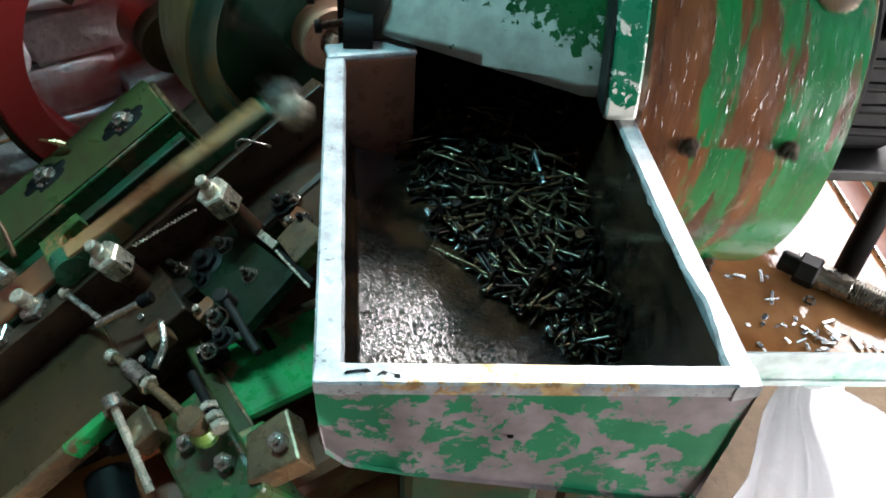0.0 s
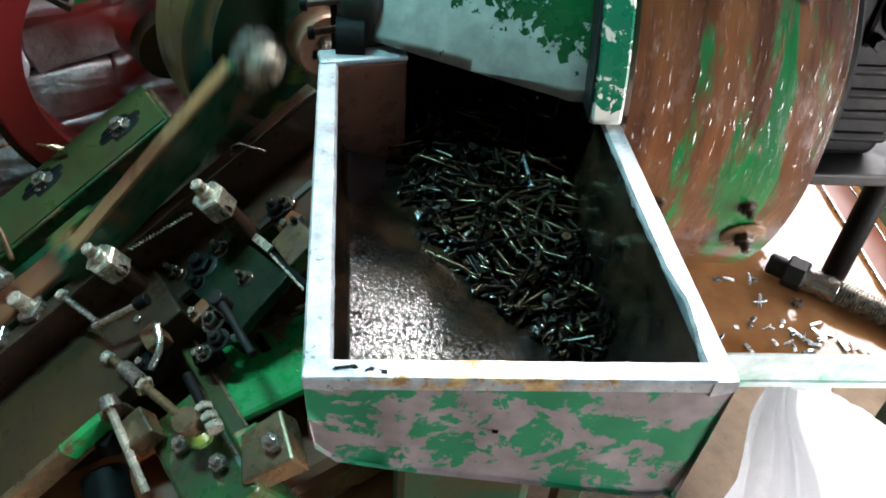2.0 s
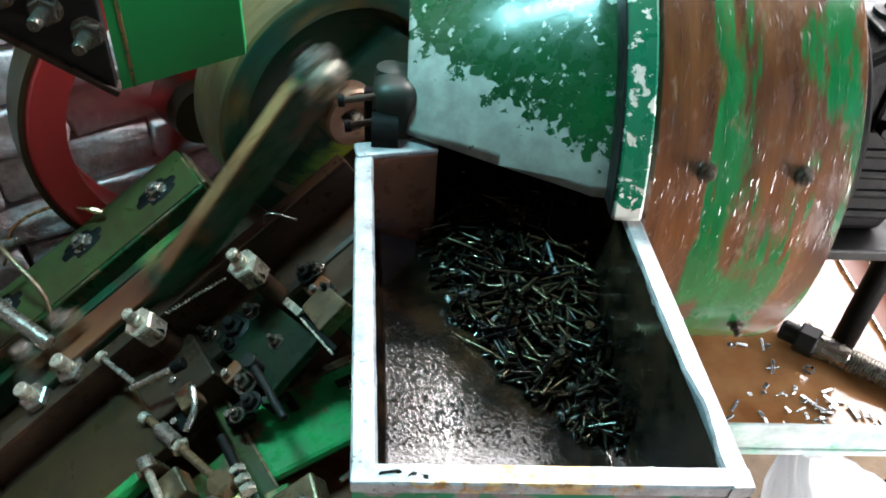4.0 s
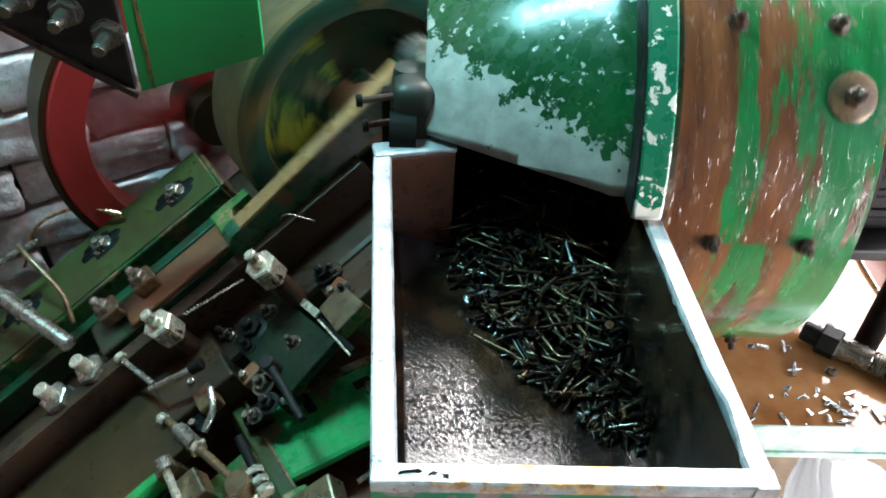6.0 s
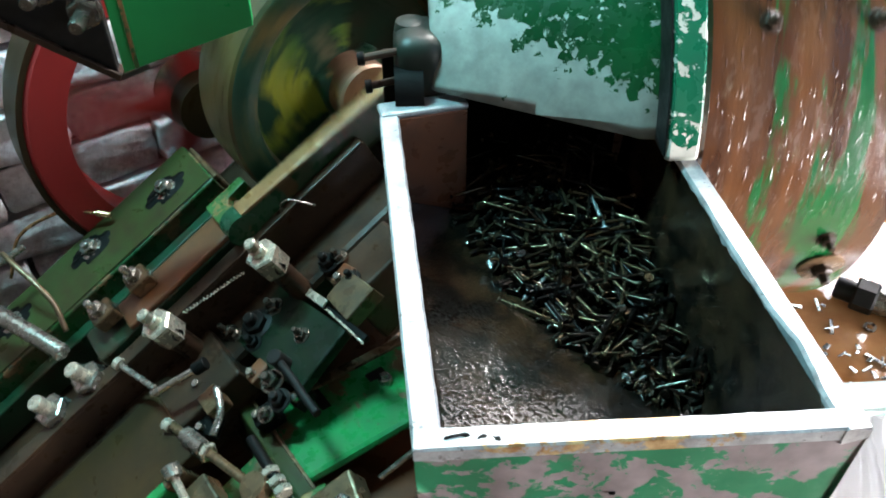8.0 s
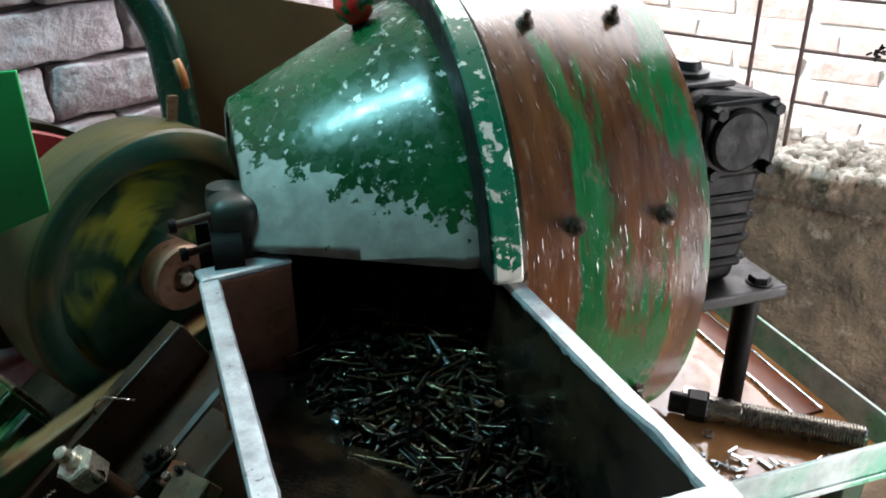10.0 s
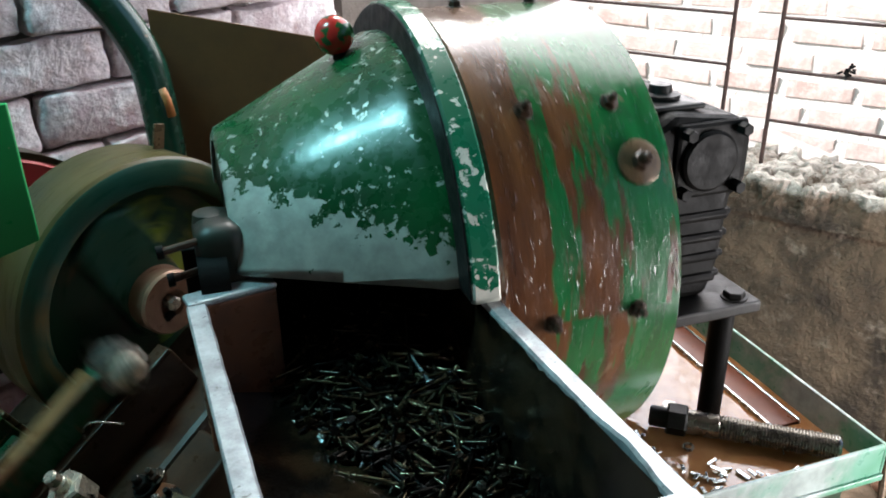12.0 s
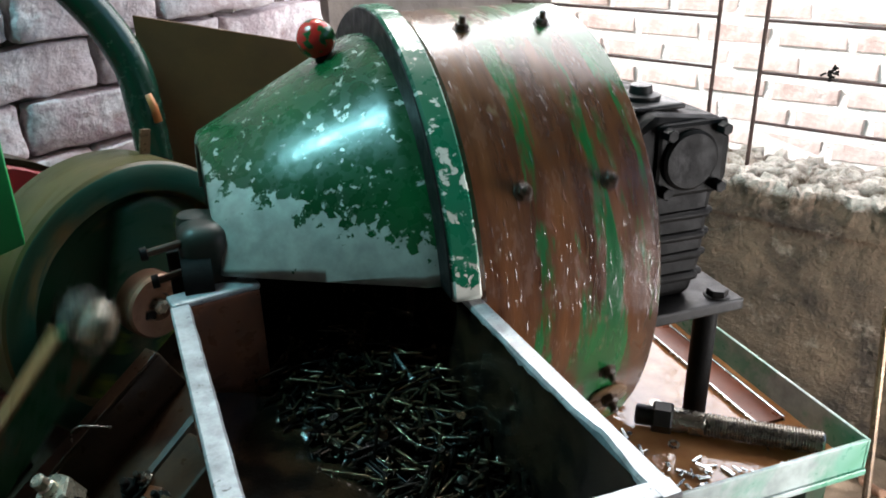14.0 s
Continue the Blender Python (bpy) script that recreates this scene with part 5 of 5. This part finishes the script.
part("rod", rod((-0.19, 0.235, 0.12), (-0.128, 0.050, 0.045), 0.012, 16), STEEL, grey)
part("cord", tube(bend([(-0.115, 0.235, 0.10), (-0.11, 0.20, 0.09), (-0.105, 0.14, 0.055), (-0.118, 0.10, 0.03)]), 0.004, 7), TAN, grey)
part("cross_rod", rod((-0.30, 0.27, 0.10), (-0.09, 0.235, 0.085), 0.005, 10), STEEL, grey)

# brown sump below the machine
sump = tagged(empty("sump_trough"), "brown oily sump trough under the machine", "trough")
part("trough_bottom", box(-0.75, 0.15, 0.10, 0.90, 0.27, 0.285), OIL, sump, m=pose(0, 0, 0))
part("trough_side", box(-0.75, 0.15, 0.90, 0.912, 0.27, 0.40, 0.003), SUMP_BROWN, sump)
part("trough_end", box(0.15, 0.162, 0.10, 0.912, 0.0, 0.36, 0.003), SUMP_BROWN, sump)
part("channel", box(-0.30, 0.20, -0.13, 0.04, -0.06, 0.03, 0.02, m=pose(-0.12, 0.80, 0.375, 0, 0, 33)), SUMP_BROWN, sump, "red brown channel")
chips = tagged(part("white_offcut", box(-0.02, 0.02, -0.002, 0.002, 0, 0.0015), ZINC, m=pose(-0.02, 0.50, 0.286, 0, 0, 60)), "bright metal offcut lying in the sump", "offcut", "offcuts in the sump")
rnd = random.Random(3)
for i in range(30):
    copy_thing(chips, pose(rnd.uniform(-0.12, 0.12), rnd.uniform(0.42, 0.60), 0.286 + rnd.uniform(0, 0.004), rnd.uniform(-15, 15), rnd.uniform(-15, 15), rnd.uniform(0, 180)))

# ---- green guard box and black switch panel, upper left ----
guard = tagged(empty("guard_box", pose(-0.394, 0.922, 0.933, 0, 0, 4)), "bright green sheet metal guard box above the machine", "guard")
part("front", prism([(0, 0), (0.152, 0.048), (0.152, 0.198), (0, 0.198)], 0, 0.005, 0.0015, m=pose(0, 0.005, 0, 90, 0, 0)), BRIGHT_GREEN, guard)
part("side", box(0.147, 0.1515, 0.0055, 0.016, 0.050, 0.196, 0.0012), BRIGHT_GREEN, guard, "narrow folded edge")
part("seam", box(0.014, 0.019, -0.003, 0.0, 0.006, 0.196, 0.001), FORK, guard, "seam rubbed to tan")
part("rear_stay", box(0.004, 0.030, 0.0055, 0.16, 0.150, 0.165, 0.002), BRIGHT_GREEN, guard)
panel = tagged(empty("black_bracket", pose(-0.397, 0.922, 0.930, 0, 0, 4)), "black iron bracket plate with large bright bolts", "bracket")
part("plate", prism([(-0.36, 0.238), (-0.004, 0.0), (-0.004, 0.234), (-0.36, 0.300)], 0, 0.014, 0.002, m=pose(0, 0.016, 0, 90, 0, 0)), GLOSS_BLACK, panel)
part("lower_edge", box(-0.43, 0.0, -0.004, 0.022, -0.006, 0.002, 0.001, m=pose(0, 0, 0, 0, 33.7, 0)), DARK, panel)
for x, z in ((-0.020, 0.078), (-0.060, 0.106), (-0.107, 0.124)):
    m = Matrix.Translation((x, 0.002, z)) @ pose(0, 0, 0, 90, 0, 0)
    hex_bolt("bolt", m, 0.030, 0.013, DARK_STEEL, "", 0.034, 0.019, panel)

# ---- green pipe and stained sheet behind the wheel ----
pipe = tagged(empty("bent_pipe"), "thick dark green bent pipe with a scraped orange patch", "pipe")
P0, P1, P2, P3, P4 = (-0.29, 1.28, 1.35), (-0.192, 1.28, 1.235), (-0.124, 1.28, 1.13), (-0.104, 1.28, 1.02), (-0.100, 1.28, 0.70)
part("pipe", tube(bend([P0, P1, P2, P3, P4], 8), 0.026, 24, side=(0, 1, 0)), PIPE_GREEN, pipe)
part("scrape", tube([(-0.098, 1.2605, 1.060), (-0.092, 1.2605, 1.040), (-0.089, 1.2605, 1.018)], 0.007, 10), ORANGE, pipe, "scraped orange patch")
sheet = tagged(part("stained_sheet", prism([(-0.100, 0.75), (0.32, 0.75), (0.32, 1.062), (-0.100, 1.163)], 0, 0.004, 0.001, m=pose(0, 1.325, 0, 90, 0, 0)), SHEET), "stained olive sheet metal panel behind the wheel", "panel")

# stick leaning by the pan
stick = tagged(part("stick", rod((0.78, 0.62, 0.0), (0.92, 0.83, 0.72), 0.006, 8), TAN), "thin pale wooden stick leaning beside the pan", "stick")

tagged(part("curled_strip", tube(bend([(1.387, 1.169, 0.030), (1.362, 1.154, 0.012), (1.346, 1.117, 0.012), (1.345, 1.075, 0.020)]), 0.012, 8), HUB), "curled orange brown strip lying on the floor", "strip")

# ---- bricks ----
def brick_mesh(name, l, h, d, seed):
    bm = box(-l / 2, l / 2, -d / 2, d / 2, -h / 2, h / 2, 0.005)
    old = d > 0.055
    if old:
        bmesh.ops.subdivide_edges(bm, edges=[e for e in bm.edges if e.calc_length() > 0.03], cuts=5, use_grid_fill=True)
    for v in bm.verts:
        q = v.co + Vector((seed * 7, 0, 0))
        v.co += (0.007 if old else 0.006) * noise.noise_vector(q * 16) + (0.006 if old else 0.002) * noise.noise_vector(q * 55)
    for f in bm.faces:
        f.smooth = old
    me = bpy.data.meshes.new(name)
    bm.to_mesh(me)
    bm.free()
    return me


def lay_bricks(wall, meshes, material, x0, x1, z0, z1, l, h, joint, depth, jitter):
    r = random.Random(2)
    for me in meshes:
        if not me.materials:
            me.materials.append(material)
    z, row = z0, 0
    while z < z1:
        x = x0 - (l + joint) * (0.5 * (row % 2)) + r.uniform(-0.02, 0.02)
        while x < x1:
            ob = new("brick", meshes[r.randrange(len(meshes))])
            ob.parent = wall
            ob.matrix_basis = pose(x + l / 2, r.uniform(-jitter, jitter) + depth, z + h / 2 + r.uniform(-0.3, 0.3) * jitter, r.uniform(-1, 1), r.uniform(-120, 120) * jitter, r.uniform(-1.5, 1.5))
            x += l + joint * r.uniform(0.8, 1.2)
        z += h + joint
        row += 1


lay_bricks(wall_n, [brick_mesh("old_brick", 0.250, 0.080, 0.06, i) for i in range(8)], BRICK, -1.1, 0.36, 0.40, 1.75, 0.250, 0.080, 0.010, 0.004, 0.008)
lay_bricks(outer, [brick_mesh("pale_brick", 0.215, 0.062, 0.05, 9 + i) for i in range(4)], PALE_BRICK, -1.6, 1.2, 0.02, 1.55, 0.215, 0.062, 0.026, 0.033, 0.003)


# ---- movement ----
def drum_angle(t):
    return float(np.interp(t, [0, 3, 6.5, 9, 12.5, 14], [4.3, 185.8, 393.9, 544.3, 752.0, 839.4]))


def crank_angle(t):
    """Degrees of the crank pin over the horizontal, falling as it turns clockwise."""
    return float(np.interp(t, [0, 4.2, 6.3, 9.2, 11.3, 14.0], [2383, -746, -2343, -4460, -6116, -8116]))


def motions():
    times = [i / 30 for i in range(421)]
    drum_rows, crank_rows, rod_rows, slide_rows, fly_rows = [], [], [], [], []
    base, fbase = wheel_pose(CRANK_A, CRANK_B, CRANK_C), wheel_pose(0.24, 0.26, 0.026)
    for t in times:
        drum_rows.append((t, DRUM @ pose(0, 0, 0, -drum_angle(t), 0, 0)))
        g = crank_angle(t)
        # the pin stands at -y of the wheel, which points back along the bed
        crank_rows.append((t, base @ pose(0, 0, 0, g - 180, 0, 0)))
        fly_rows.append((t, fbase @ pose(0, 0, 0, 2.6 * g, 0, 0)))
        p = radians(g) - S
        pa, pc = CRANK_A + CRANK_R * math.cos(p), CRANK_C + CRANK_R * math.sin(p)
        fa = pa - math.sqrt(ROD_LONG ** 2 - (pc - CRANK_C) ** 2)
        lift = math.degrees(math.asin((pc - CRANK_C) / ROD_LONG))
        rod_rows.append((t, on_bed(fa, ROD_B, CRANK_C, 0, 0, -lift)))
        slide_rows.append((t, on_bed(fa, 0.055, 0)))
    walk(drum, drum_rows)
    walk(crank, crank_rows)
    walk(con, rod_rows)
    walk(slide, slide_rows)
    walk(fly, fly_rows)


motions()
